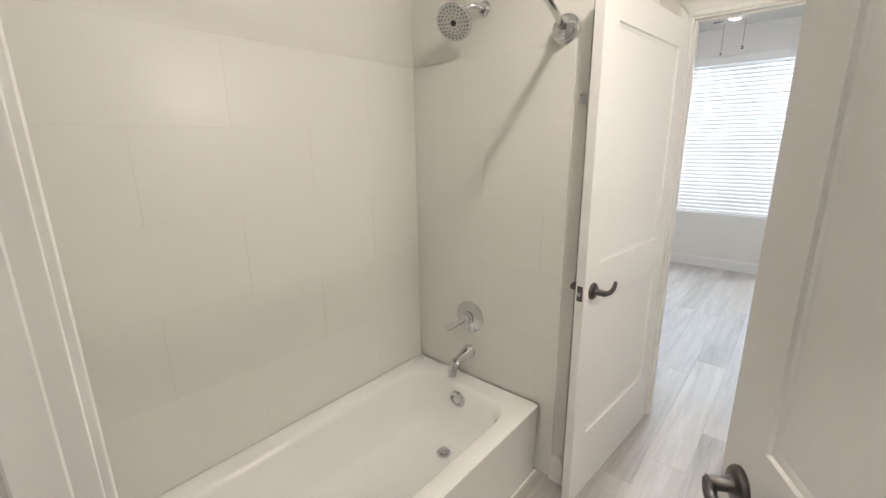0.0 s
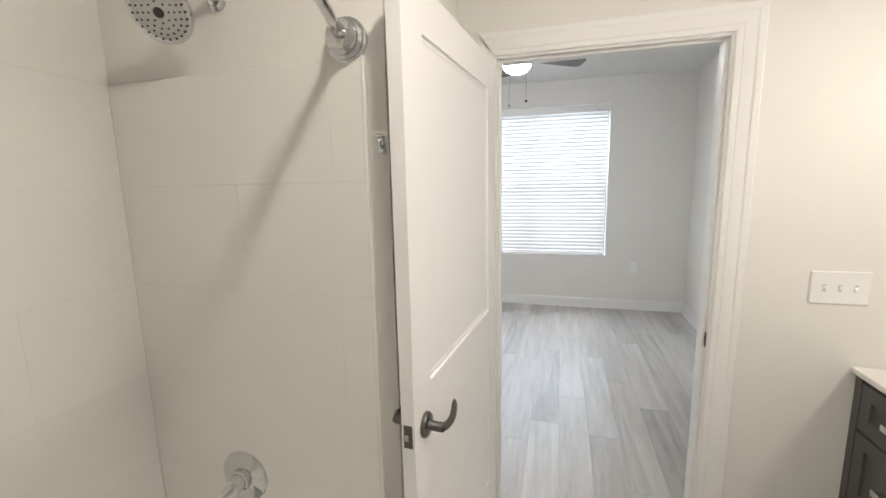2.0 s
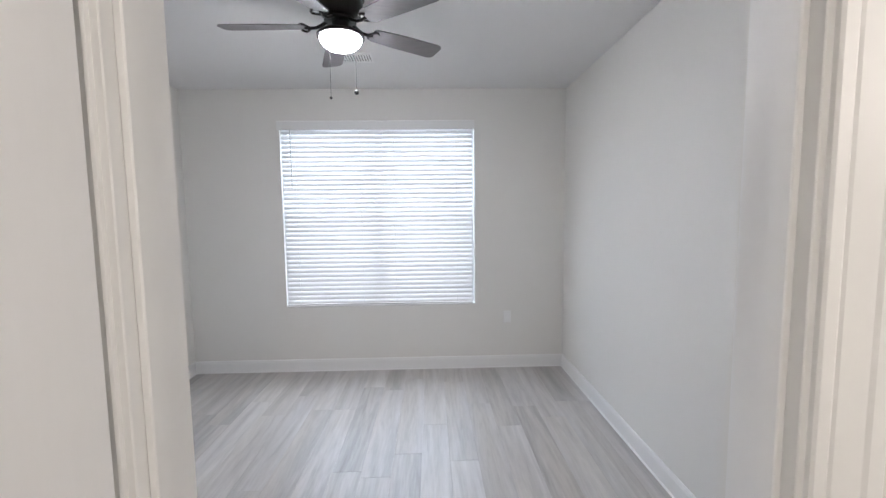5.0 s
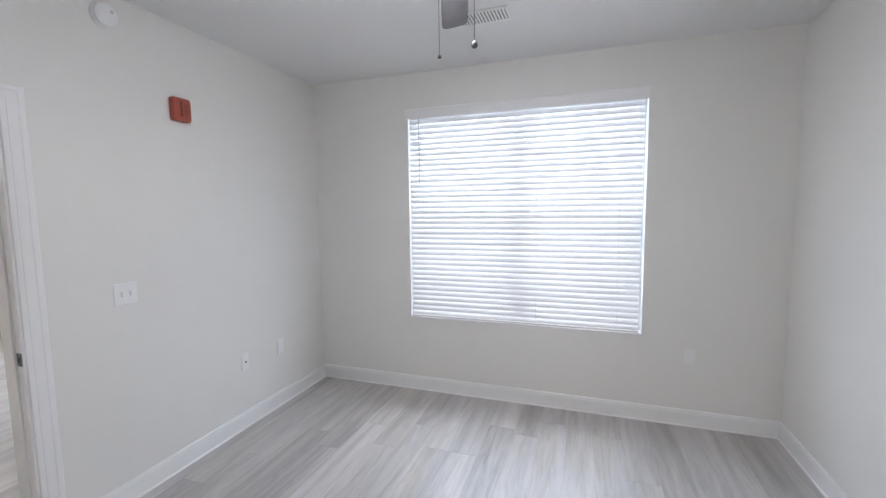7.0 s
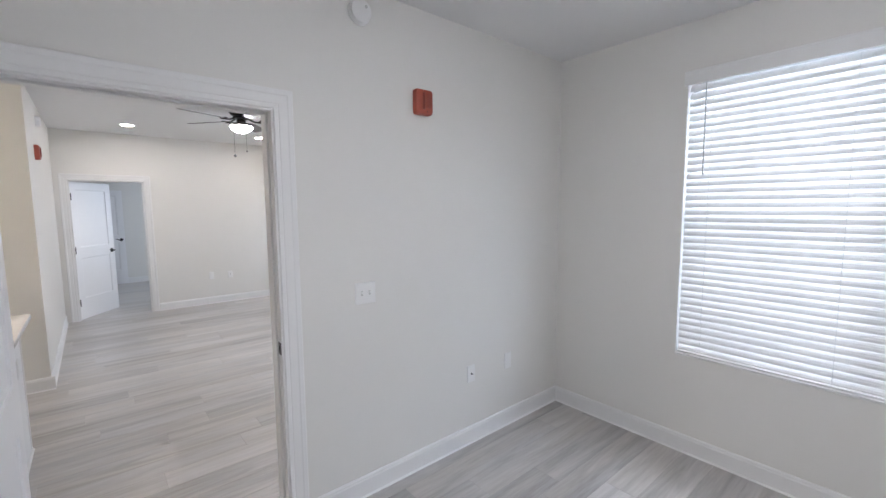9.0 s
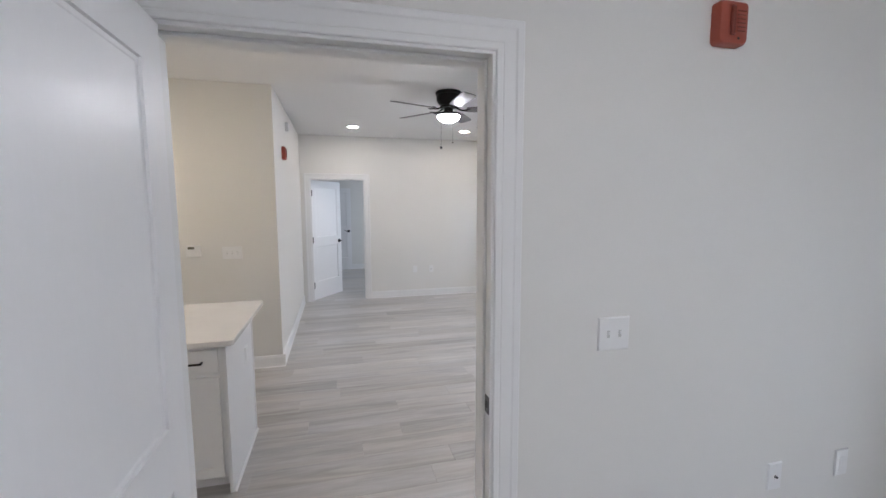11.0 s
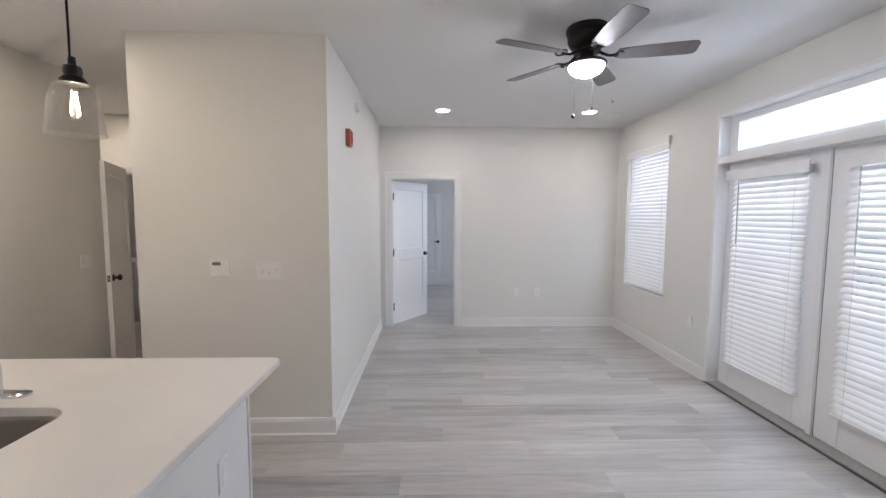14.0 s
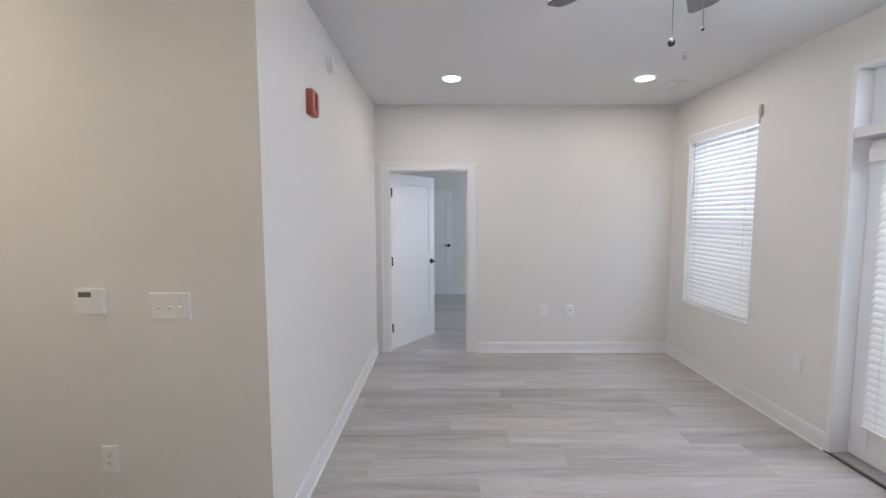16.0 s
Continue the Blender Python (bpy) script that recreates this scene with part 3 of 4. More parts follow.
    pts = [(0.13 * (1 - (2 * u - 1) ** 2), -0.045 - 1.41 * u, 0.0 + 0.03 * math.sin(math.pi * u)) for u in [i / 30 for i in range(31)]]
    tube(bm, pts, 0.0125, 14)
    part("rod", bm, CHROME, e, "", True)


shower_fittings()


def shaker(xb, xf, y0, y1, z0, z1, f):
    """A framed front with a recessed panel, from its back at xb to its face at xf."""
    d = 1 if xf > xb else -1
    loops = []
    for ins, x in ((0, xb), (0, xf - d * 0.0015), (0.0015, xf), (f - 0.001, xf), (f, xf - d * 0.001), (f + 0.001, xf - d * 0.009)):
        loops.append([Vector((x, y, z)) for y, z in ((y0 + ins, z0 + ins), (y1 - ins, z0 + ins), (y1 - ins, z1 - ins), (y0 + ins, z1 - ins))])
    return loft(bmesh.new(), loops, True, True)


def vanity():
    x0, x1, y0, y1, top = 1.72, 2.268, -0.16, 0.867, 0.888
    e = thing("vanity_cabinet", pose(x0, y1, 0), "charcoal shaker bathroom vanity with small square pulls", "vanity")
    part("body", box(0.018, x1 - x0, y0 - y1, -0.002, 0.09, top, bevel=0.002), VANITY, e)
    part("plinth", box(0.07, x1 - x0, y0 - y1, -0.002, 0.0, 0.088), VANITY, e)
    part("filler", box(0.0, 0.018, -0.035, -0.002, 0.09, top, bevel=0.0015), VANITY, e)
    for ya, yb in ((-0.36, -0.04), (-0.69, -0.37), (-1.02, -0.7)):
        for za, zb in ((0.7, 0.868), (0.42, 0.69), (0.11, 0.41)):
            d = part("drawer", shaker(0.0178, 0.0, ya, yb, za, zb, 0.05), VANITY, e)
            bm = bmesh.new()
            yc, zc = (ya + yb) / 2, (za + zb) / 2
            bx(bm, -0.026, -0.018, yc - 0.02, yc + 0.02, zc - 0.011, zc + 0.011, bevel=0.002)
            for q in (-0.012, 0.012):
                bx(bm, -0.019, 0.008, yc + q - 0.004, yc + q + 0.004, zc - 0.004, zc + 0.004)
            part("pull", bm, CHROME, d, "small square chrome pull")
    e = thing("vanity_countertop", pose(x0 - 0.015, y1, top), "white quartz vanity countertop", "countertop")
    part("slab", box(0, x1 - x0 + 0.015, y0 - y1 - 0.01, 0, 0.0005, 0.0225, bevel=0.004, seg=2), QUARTZ, e)


vanity()


def towel_ring():
    e = thing("towel_ring", pose(1.955, 0.87, 1.45), "chrome towel ring on a square wall plate", "towel ring")
    part("plate", box(-0.024, 0.024, -0.012, 0, -0.03, 0.03, bevel=0.003), CHROME, e)
    bm = bmesh.new()
    bx(bm, -0.012, 0.012, -0.05, -0.011, -0.014, 0.012, bevel=0.003)
    part("post", bm, CHROME, e)
    bm = bmesh.new()
    pts = [(0.078 * math.sin(a), -0.045, -0.085 + 0.082 * math.cos(a)) for a in [2 * math.pi * i / 40 for i in range(41)]]
    tube(bm, pts, 0.005, 10)
    part("ring", bm, CHROME, e, "", True)


towel_ring()


def robe_hook():
    e = thing("robe_hook", pose(0.272, 0.11, 1.68), "small chrome robe hook on the wall edge", "hook")
    part("plate", box(-0.01, 0.01, -0.006, 0, -0.022, 0.022, bevel=0.003), CHROME, e)
    bm = bmesh.new()
    tube(bm, ((0.004, -0.004, -0.006), (0.008, -0.02, -0.012), (0.01, -0.03, -0.004), (0.01, -0.032, 0.008)), (0.005, 0.005, 0.005, 0.006), 10)
    part("prong", bm, CHROME, e, "", True)


def door_stop():
    e = thing("door_stop", pose(0.3035, 0.2, 0.07, 0, 90, 0), "small black door stop on the baseboard", "door stop")
    bm = bmesh.new()
    lathe(bm, ((0.011, 0), (0.011, 0.004), (0.005, 0.007), (0.005, 0.03)), 16)
    part("stem", bm, BLACK, e, "", True)
    bm = bmesh.new()
    lathe(bm, ((0.008, 0.029), (0.009, 0.033), (0.009, 0.04), (0.006, 0.043)), 16)
    part("bumper", bm, RUBBER, e, "black rubber bumper", True)


robe_hook()
door_stop()


# ---- small wall fittings; local front is -y ----
def screw(bm, x, z, y=-0.0065):
    lathe(bm, ((0.0035, 0), (0.003, 0.0012), (0, 0.0014)), 8, Matrix.Translation((x, y, z)) @ Matrix.Rotation(radians(90), 4, "X"))


def plate_mesh(w, h):
    bm = bmesh.new()
    loops = [[Vector((sx * (w / 2 - i), y, sz * (h / 2 - i))) for sx, sz in ((-1, -1), (1, -1), (1, 1), (-1, 1))] for i, y in ((0, 0), (0, -0.0025), (0.004, -0.0065))]
    loft(bm, loops, True, True)
    return bm


def switch_plate(m, gangs, label, w=None):
    e = thing("light_switch", m, label, "light switch")
    w = w or 0.07 + 0.046 * (gangs - 1)
    part("plate", plate_mesh(w, 0.118), PLASTIC, e)
    for g in range(gangs):
        x = (g - (gangs - 1) / 2) * 0.046
        part("slot", box(x - 0.0055, x + 0.0055, -0.0072, -0.0062, -0.013, 0.013), IVORY, e)
        t = bmesh.new()
        loops = [[Vector((x + sx * a, y, z + sz * b)) for sx, sz in ((-1, -1), (1, -1), (1, 1), (-1, 1))] for a, b, y, z in ((0.0045, 0.006, -0.006, 0.001), (0.0042, 0.004, -0.014, 0.006 - 0.012 * (g % 3 == 2)))]
        loft(t, loops, False, True)
        part("toggle", t, PLASTIC, e)
    return e


def outlet_plate(m, label, kind="duplex"):
    e = thing("wall_outlet", m, label, "outlet")
    part("plate", plate_mesh(0.073, 0.118), PLASTIC, e)
    if kind == "duplex":
        for z in (-0.02, 0.02):
            bm = bmesh.new()
            lathe(bm, ((0.0165, 0.006), (0.0165, 0.008), (0.0155, 0.0085), (0, 0.0085)), 20, Matrix.Translation((0, 0, z)) @ Matrix.Rotation(radians(90), 4, "X"))
            r = part("receptacle", bm, PLASTIC, e)
            # the slots aren't cut; dark blocks on the face give their shade
            bm = bmesh.new()
            for x, hh in ((-0.006, 0.0045), (0.006, 0.0036)):
                bx(bm, x - 0.0011, x + 0.0011, -0.0092, -0.0084, z + 0.002 - hh + 0.002, z + 0.002 + hh)
            bx(bm, -0.002, 0.002, -0.0092, -0.0084, z - 0.0095, z - 0.0055)
            part("slots", bm, DARK, r, "dark blocks painted as the shade in the outlet slots")
    elif kind == "coax":
        bm = bmesh.new()
        lathe(bm, ((0.006, 0.006), (0.006, 0.009), (0.0045, 0.009), (0.0045, 0.016), (0, 0.016)), 14, Matrix.Rotation(radians(90), 4, "X"))
        part("connector", bm, DARK, e, "dark threaded cable connector", True)
    else:
        part("insert", box(-0.017, 0.017, -0.0085, -0.006, -0.034, 0.034, bevel=0.001), PLASTIC, e)
    return e


def strobe(m):
    e = thing("fire_alarm", m, "faded red fire alarm notification horn on the wall", "fire alarm")
    bm = bmesh.new()
    loops = []
    for ins, y in ((0.0, 0.0), (0.0, -0.028), (0.004, -0.036), (0.014, -0.04)):
        loops.append([Vector((p.x, y, p.y)) for p in rrect(0, 0, 0.06 - ins, 0.07 - ins, 0.016, 0, 5)])
    loft(bm, loops, True, True)
    part("housing", bm, RED, e, "", True)
    part("lens", box(-0.022, -0.004, -0.0495, -0.039, -0.045, 0.05, bevel=0.004), REDDARK, e, "dark red vertical lens")
    for z in (-0.052,):
        part("button", box(0.012, 0.02, -0.0425, -0.0395, z - 0.004, z + 0.004, bevel=0.001), DARK, e)
    g = bmesh.new()
    for i in range(6):
        bx(g, 0.008, 0.042, -0.0425, -0.0385, -0.03 + 0.013 * i, -0.0255 + 0.013 * i, bevel=0.001)
    part("grille", g, REDDARK, e)


def smoke_detector(m, r=0.062):
    e = thing("smoke_detector", m, "round white plastic smoke detector on the wall", "smoke detector")
    rot = Matrix.Rotation(radians(90), 4, "X")
    bm = bmesh.new()
    lathe(bm, ((r, 0), (r, 0.012), (r * 0.94, 0.016), (r * 0.94, 0.02)), 36, rot)
    part("base", bm, PLASTIC, e, "", True)
    bm = bmesh.new()
    lathe(bm, ((r * 0.92, 0.02), (r * 0.9, 0.034), (r * 0.72, 0.042), (r * 0.3, 0.044), (0, 0.044)), 36, rot)
    part("cover", bm, PLASTIC, e, "", True)
    bm = bmesh.new()
    lathe(bm, ((0.008, 0.043), (0.008, 0.046), (0, 0.046)), 14, Matrix.Translation((0.02, 0, 0.02)) @ rot)
    part("test_button", bm, IVORY, e, "", True)


def thermostat(m):
    e = thing("thermostat", m, "white rectangular wall thermostat with small dark display", "thermostat")
    part("body", box(-0.06, 0.06, -0.028, 0, -0.055, 0.055, bevel=0.005, seg=2), PLASTIC, e)
    part("display", box(-0.042, 0.012, -0.0292, -0.0275, 0.018, 0.04), material("lcd", (0.16, 0.16, 0.13), 0.2, vary=0.05), e, "dark grey display")
    for i in range(3):
        part("button", box(-0.042 + 0.022 * i, -0.028 + 0.022 * i, -0.0295, -0.0275, -0.028, -0.02, bevel=0.001), PLASTIC, e)


EAST, WEST, NORTH, SOUTH = 90, -90, 180, 0      # the way a fitting's front looks
switch_plate(pose(1.64, 0.87, 1.192, 0, 0, SOUTH), 3, "white three-gang toggle switch plate beside the bathroom door", 0.174)
outlet_plate(pose(1.908, 0.87, 1.194, 0, 0, SOUTH), "white duplex outlet above the vanity top")
switch_plate(pose(-1.545, 2.682, 1.168, 0, 0, EAST), 2, "white two-gang toggle switch plate on the bedroom wall", 0.124)
outlet_plate(pose(-1.545, 3.476, 0.5, 0, 0, EAST), "white cable outlet plate low on the bedroom wall", "coax")
outlet_plate(pose(-1.545, 3.85, 0.5, 0, 0, EAST), "white outlet plate low on the bedroom wall", "blank")
outlet_plate(pose(1.546, W, 0.525, 0, 0, SOUTH), "white outlet plate under the bedroom window wall", "blank")
strobe(pose(-1.545, 3.078, 2.226, 0, 0, EAST))
smoke_detector(pose(-1.545, 2.685, 2.612, 0, 0, EAST))
strobe(pose(-5.285, 1.195, 2.185, 0, 0, NORTH))
smoke_detector(pose(-5.7, 1.195, 2.545, 0, 0, NORTH), 0.055)
thermostat(pose(-4.63, 0.458, 1.194, 0, 0, EAST))
switch_plate(pose(-4.63, 0.785, 1.168, 0, 0, EAST), 3, "white three-gang toggle switch plate beside the thermostat", 0.174)
outlet_plate(pose(-4.63, 0.484, 0.487, 0, 0, EAST), "white duplex outlet low on the living room wall")
outlet_plate(pose(-7.477, 3.067, 0.492, 0, 0, EAST), "white outlet plate on the far wall", "blank")
outlet_plate(pose(-7.477, 3.36, 0.486, 0, 0, EAST), "white cable outlet plate on the far wall", "coax")
outlet_plate(pose(-5.755, W, 0.51, 0, 0, SOUTH), "white outlet plate beside the french doors", "blank")
switch_plate(pose(-4.53, -1.12, 1.15, 0, 0, NORTH), 1, "white single switch plate beside the pantry")
switch_plate(pose(-5.46, -1.12, 1.15, 0, 0, NORTH), 2, "white switch plate on the hall wall", 0.11)


def wall_clip():
    e = thing("wall_clip", pose(-6.23, W, 2.375), "small grey plastic clip beside the window top", "clip")
    part("body", box(-0.012, 0.012, -0.03, 0, -0.04, 0.04, bevel=0.005), IVORY, e)
    part("tip", box(-0.009, 0.009, -0.026, -0.006, -0.055, -0.04, bevel=0.003), IVORY, e)


wall_clip()


# ---- windows, blinds, french doors ----
def window_unit(name, x0, x1, z0, z1, mull, label):
    """Vinyl frame, sashes and panes set back in the wall."""
    e = thing(name, pose(0, 0, 0), label, "window", kind="structure")
    ya, yb = W + 0.09, W + 0.15
    f = 0.045
    for a, b, c, d in ((x0, x0 + f, z0, z1), (x1 - f, x1, z0, z1), (x0 + f, x1 - f, z0, z0 + f), (x0 + f, x1 - f, z1 - f, z1)):
        part("window_frame", box(a, b, ya, yb, c, d, bevel=0.003), VINYL, e)
    cols = [x0 + f] + mull + [x1 - f]
    for m in mull:
        part("mullion", box(m - 0.035, m + 0.035, ya - 0.004, yb - 0.002, z0 + f, z1 - f, bevel=0.003), VINYL, e)
    zm = (z0 + z1) / 2
    for i, (a, b) in enumerate(zip(cols, cols[1:])):
        a += 0.035 if i else 0
        b -= 0.035 if i < len(cols) - 2 else 0
        part("meeting_rail", box(a, b, ya + 0.004, yb - 0.004, zm - 0.022, zm + 0.022, bevel=0.002), VINYL, e)
        for c, d in ((z0 + f, zm - 0.022), (zm + 0.022, z1 - f)):
            p = part("pane", box(a, b, W + 0.118, W + 0.122, c, d), PANE, e)
            p.visible_shadow = False
    part("window_sill", box(x0 - 0.0, x1 + 0.0, W - 0.004, ya, z0 + 0.0005, z0 + 0.016, bevel=0.003), TRIM, e)
    return e


window_unit("window_1", *BWIN, [0.3], "white vinyl double window behind closed blinds")
window_unit("window_2", *LWIN, [], "white vinyl window behind half-open blinds")
window_unit("window_3", *RWIN, [-9.2], "white vinyl window of the far room")


def slat_mesh(w, deep=0.05, tilt=68):
    """A crowned slat, hung at its middle, its room side edge turned down."""
    bm = bmesh.new()
    loops = []
    for x in (-w / 2, w / 2):
        prof = []
        for sgn in (1, -1):
            ks = (-1, -0.5, 0, 0.5, 1) if sgn > 0 else (1, 0.5, 0, -0.5, -1)
            for k in ks:
                prof.append(Matrix.Rotation(radians(tilt), 3, "X") @ Vector((x, k * deep / 2, 0.0055 * (1 - k * k) + sgn * 0.0013)))
        loops.append(prof)
    loft(bm, loops, True, True)
    return mesh_of("slat", bm, SLAT)


def blind(m, w, top, bottom, pitch, tilt, label, cords, wand=True, valance=True, over=0.022):
    """A faux-wood blind. Local: x along the window from its middle, y = 0 at the slats, front -y, z up from the floor."""
    e = thing("window_blind", m, label, "window blind")
    if valance:
        bm = bmesh.new()
        prof = ((-0.052, -0.004), (-0.052, 0.07), (-0.047, 0.08), (-0.04, 0.08), (-0.04, -0.004))
        loft(bm, [[Vector((x, y, top + z)) for y, z in prof] for x in (-w / 2 - over, w / 2 + over)], True, True)
        part("valance", bm, TRIM, e)
    part("headrail", box(-w / 2, w / 2, -0.03, 0.025, top + 0.012, top + 0.055, bevel=0.003), TRIM, e)
    me = slat_mesh(w, 0.05, tilt)
    n = round((top - bottom - 0.05) / pitch) + 1
    pitch = (top - bottom - 0.055) / (n - 1)
    for i in range(n):
        s = new("slat", me)
        s.parent = e
        s.location = (0, 0, top - 0.02 - pitch * i)
        s.rotation_euler = (radians(random.uniform(-0.9, 0.9)), radians(random.uniform(-0.08, 0.08)), 0)
    part("bottom_rail", box(-w / 2, w / 2, -0.025, 0.025, bottom, bottom + 0.018, bevel=0.005, seg=2), TRIM, e)
    for c in cords:
        bm = bmesh.new()
        for y in (-0.0245, 0.0245):
            tube(bm, ((c, y, bottom + 0.01), (c, y, top + 0.02)), 0.0011, 5)
        part("ladder_cord", bm, TRIM, e)
    if wand:
        bm = bmesh.new()
        tube(bm, ((-w / 2 + 0.1, -0.045, top + 0.0), (-w / 2 + 0.103, -0.043, top - 0.55)), 0.0042, 8)
        part("wand", bm, IVORY, e, "clear grey tilt wand", True)
    return e


blind(pose(0.293, W + 0.03, 0), 1.825, 2.365, 0.668, 0.0442, 60, "closed white faux-wood blind filling the bedroom window", (-0.78, -0.16, 0.16, 0.76))
blind(pose(-6.731, W + 0.04, 0), 0.925, 2.275, 0.672, 0.0435, 54, "half-open white faux-wood blind in the living room window", (-0.34, 0.34), valance=True)


def french_doors():
    x0, x1, z1 = FD[0], FD[1], FD[3]
    yf = W + 0.1
    e = thing("door_8", pose(0, 0, 0), "white french doors under a transom window", "french door", kind="structure")
    # flat casing with a raised outer edge
    for a, b, c, d in ((x0 - 0.02, x0 + 0.014, 0, z1 + 0.02), (x1 - 0.014, x1 + 0.02, 0, z1 + 0.02), (x0 + 0.014, x1 - 0.014, z1 - 0.014, z1 + 0.02)):
        part("casing", box(a, b, W - 0.012, W + 0.155, c, d, bevel=0.003), TRIM, e)
    part("transom_bar", box(x0 + 0.014, x1 - 0.014, W - 0.006, W + 0.15, 2.015, 2.08, bevel=0.004), TRIM, e)
    for a, b, c, d in ((x0 + 0.014, x0 + 0.115, 2.08, z1 - 0.014), (x1 - 0.115, x1 - 0.014, 2.08, z1 - 0.014), (x0 + 0.115, x1 - 0.115, 2.08, 2.125), (x0 + 0.115, x1 - 0.115, z1 - 0.075, z1 - 0.014)):
        part("transom_frame", box(a, b, yf - 0.01, yf + 0.05, c, d, bevel=0.003), VINYL, e)
    p = part("pane", box(x0 + 0.115, x1 - 0.115, yf + 0.018, yf + 0.022, 2.125, z1 - 0.075), PANE, e)
    p.visible_shadow = False
    xm = -4.497
    part("threshold", box(x0 + 0.014, x1 - 0.014, W + 0.0, W + 0.155, 0.0125, 0.024, bevel=0.004), CONCRETE, e, "pale metal door threshold")
    part("threshold_edge", box(x0 - 0.02, x1 + 0.02, W - 0.026, W - 0.0005, 0.0125, 0.019, bevel=0.003), RUBBER, e, "dark threshold edge strip")
    leaves = []
    for a, b in ((x0 + 0.018, xm - 0.004), (xm + 0.004, x1 - 0.018)):
        sa, sb, tr, br = (0.115, 0.17, 0.12, 0.26) if a < xm else (0.17, 0.115, 0.12, 0.26)
        bm = bmesh.new()
        bx(bm, a, a + sa, yf, yf + 0.045, 0.03, 2.01, bevel=0.002)
        bx(bm, b - sb, b, yf, yf + 0.045, 0.03, 2.01, bevel=0.002)
        bx(bm, a + sa, b - sb, yf, yf + 0.045, 0.03, 0.03 + br, bevel=0.002)
        bx(bm, a + sa, b - sb, yf, yf + 0.045, 2.01 - tr, 2.01, bevel=0.002)
        lf = part("leaf", bm, DOOR, e)
        leaves.append(lf)
        g = part("pane", box(a + sa, b - sb, yf + 0.02, yf + 0.024, 0.03 + br, 2.01 - tr), PANE, lf)
        g.visible_shadow = False
        bm = bmesh.new()
        bx(bm, (a + b) / 2 - 0.01, (a + b) / 2 + 0.01, yf + 0.026, yf + 0.036, 0.03 + br, 2.01 - tr)
        for k in range(1, 5):
            z = 0.29 + k * 0.32
            bx(bm, a + sa, b - sb, yf + 0.0265, yf + 0.0355, z - 0.01, z + 0.01)
        part("glazing_bar", bm, VINYL, lf)
        part("weatherstrip", box(b - 0.004, b + 0.003, yf - 0.0015, yf + 0.006, 0.03, 2.01), DARK, lf, "dark rubber weatherstrip")
    part("astragal", box(xm - 0.038, xm + 0.006, yf - 0.024, yf - 0.001, 0.03, 2.008, bevel=0.004), TRIM, e)


french_doors()
blind(pose(-4.988, W + 0.072, 0), 0.716, 1.868, 0.25, 0.0445, 60, "closed white faux-wood blind on a french door", (-0.27, 0.27), over=0.045)
blind(pose(-3.985, W + 0.072, 0), 0.716, 1.868, 0.25, 0.0445, 42, "tilted open white faux-wood blind on a french door", (-0.27, 0.27), over=0.045)


# ---- balcony outside the french doors ----
def balcony():
    structure("balcony_floor", box(-6.1, -1.9, W + 0.165, W + 2.0, -0.15, -0.02), CONCRETE, "pale concrete balcony floor", "balcony")
    e = thing("balcony_railing", pose(0, W + 1.92, 0), "black metal balcony railing with thin balusters", "railing")
    for z in (0.1, 1.02):
        part("rail", box(-6.0, -2.0, -0.02, 0.02, z - 0.02, z + 0.02), BLACK, e)
    for i in range(33):
        part("baluster", box(-5.99 + i * 0.124, -5.974 + i * 0.124, -0.008, 0.008, 0.12, 1.0), BLACK, e)
    e = thing("brick_pier", pose(-6.05, W + 0.28, -0.02), "red brick pier beside the balcony", "pier")
    bm = box(-0.09, 0.1, -0.1, 0.1, 0, 2.77)
    part("mortar", bm, CONCRETE, e)
    me = mesh_of("brick", box(-0.1, 0.1, -0.11, 0.11, 0, 0.06, bevel=0.003), BRICK)
    for i in range(38):
        b = new("brick", me)
        b.parent = e
        b.location = (0.006 * (i % 2), 0, 0.006 + i * 0.072)
    e = thing("balcony_post", pose(-3.3, W + 1.9, -0.02), "square white balcony post", "post")
    part("shaft", box(-0.1, 0.1, -0.1, 0.1, 0, 2.77, bevel=0.006), TRIM, e)
    part("base", box(-0.125, 0.125, -0.125, 0.125, 0, 0.2, bevel=0.008), TRIM, e)


balcony()


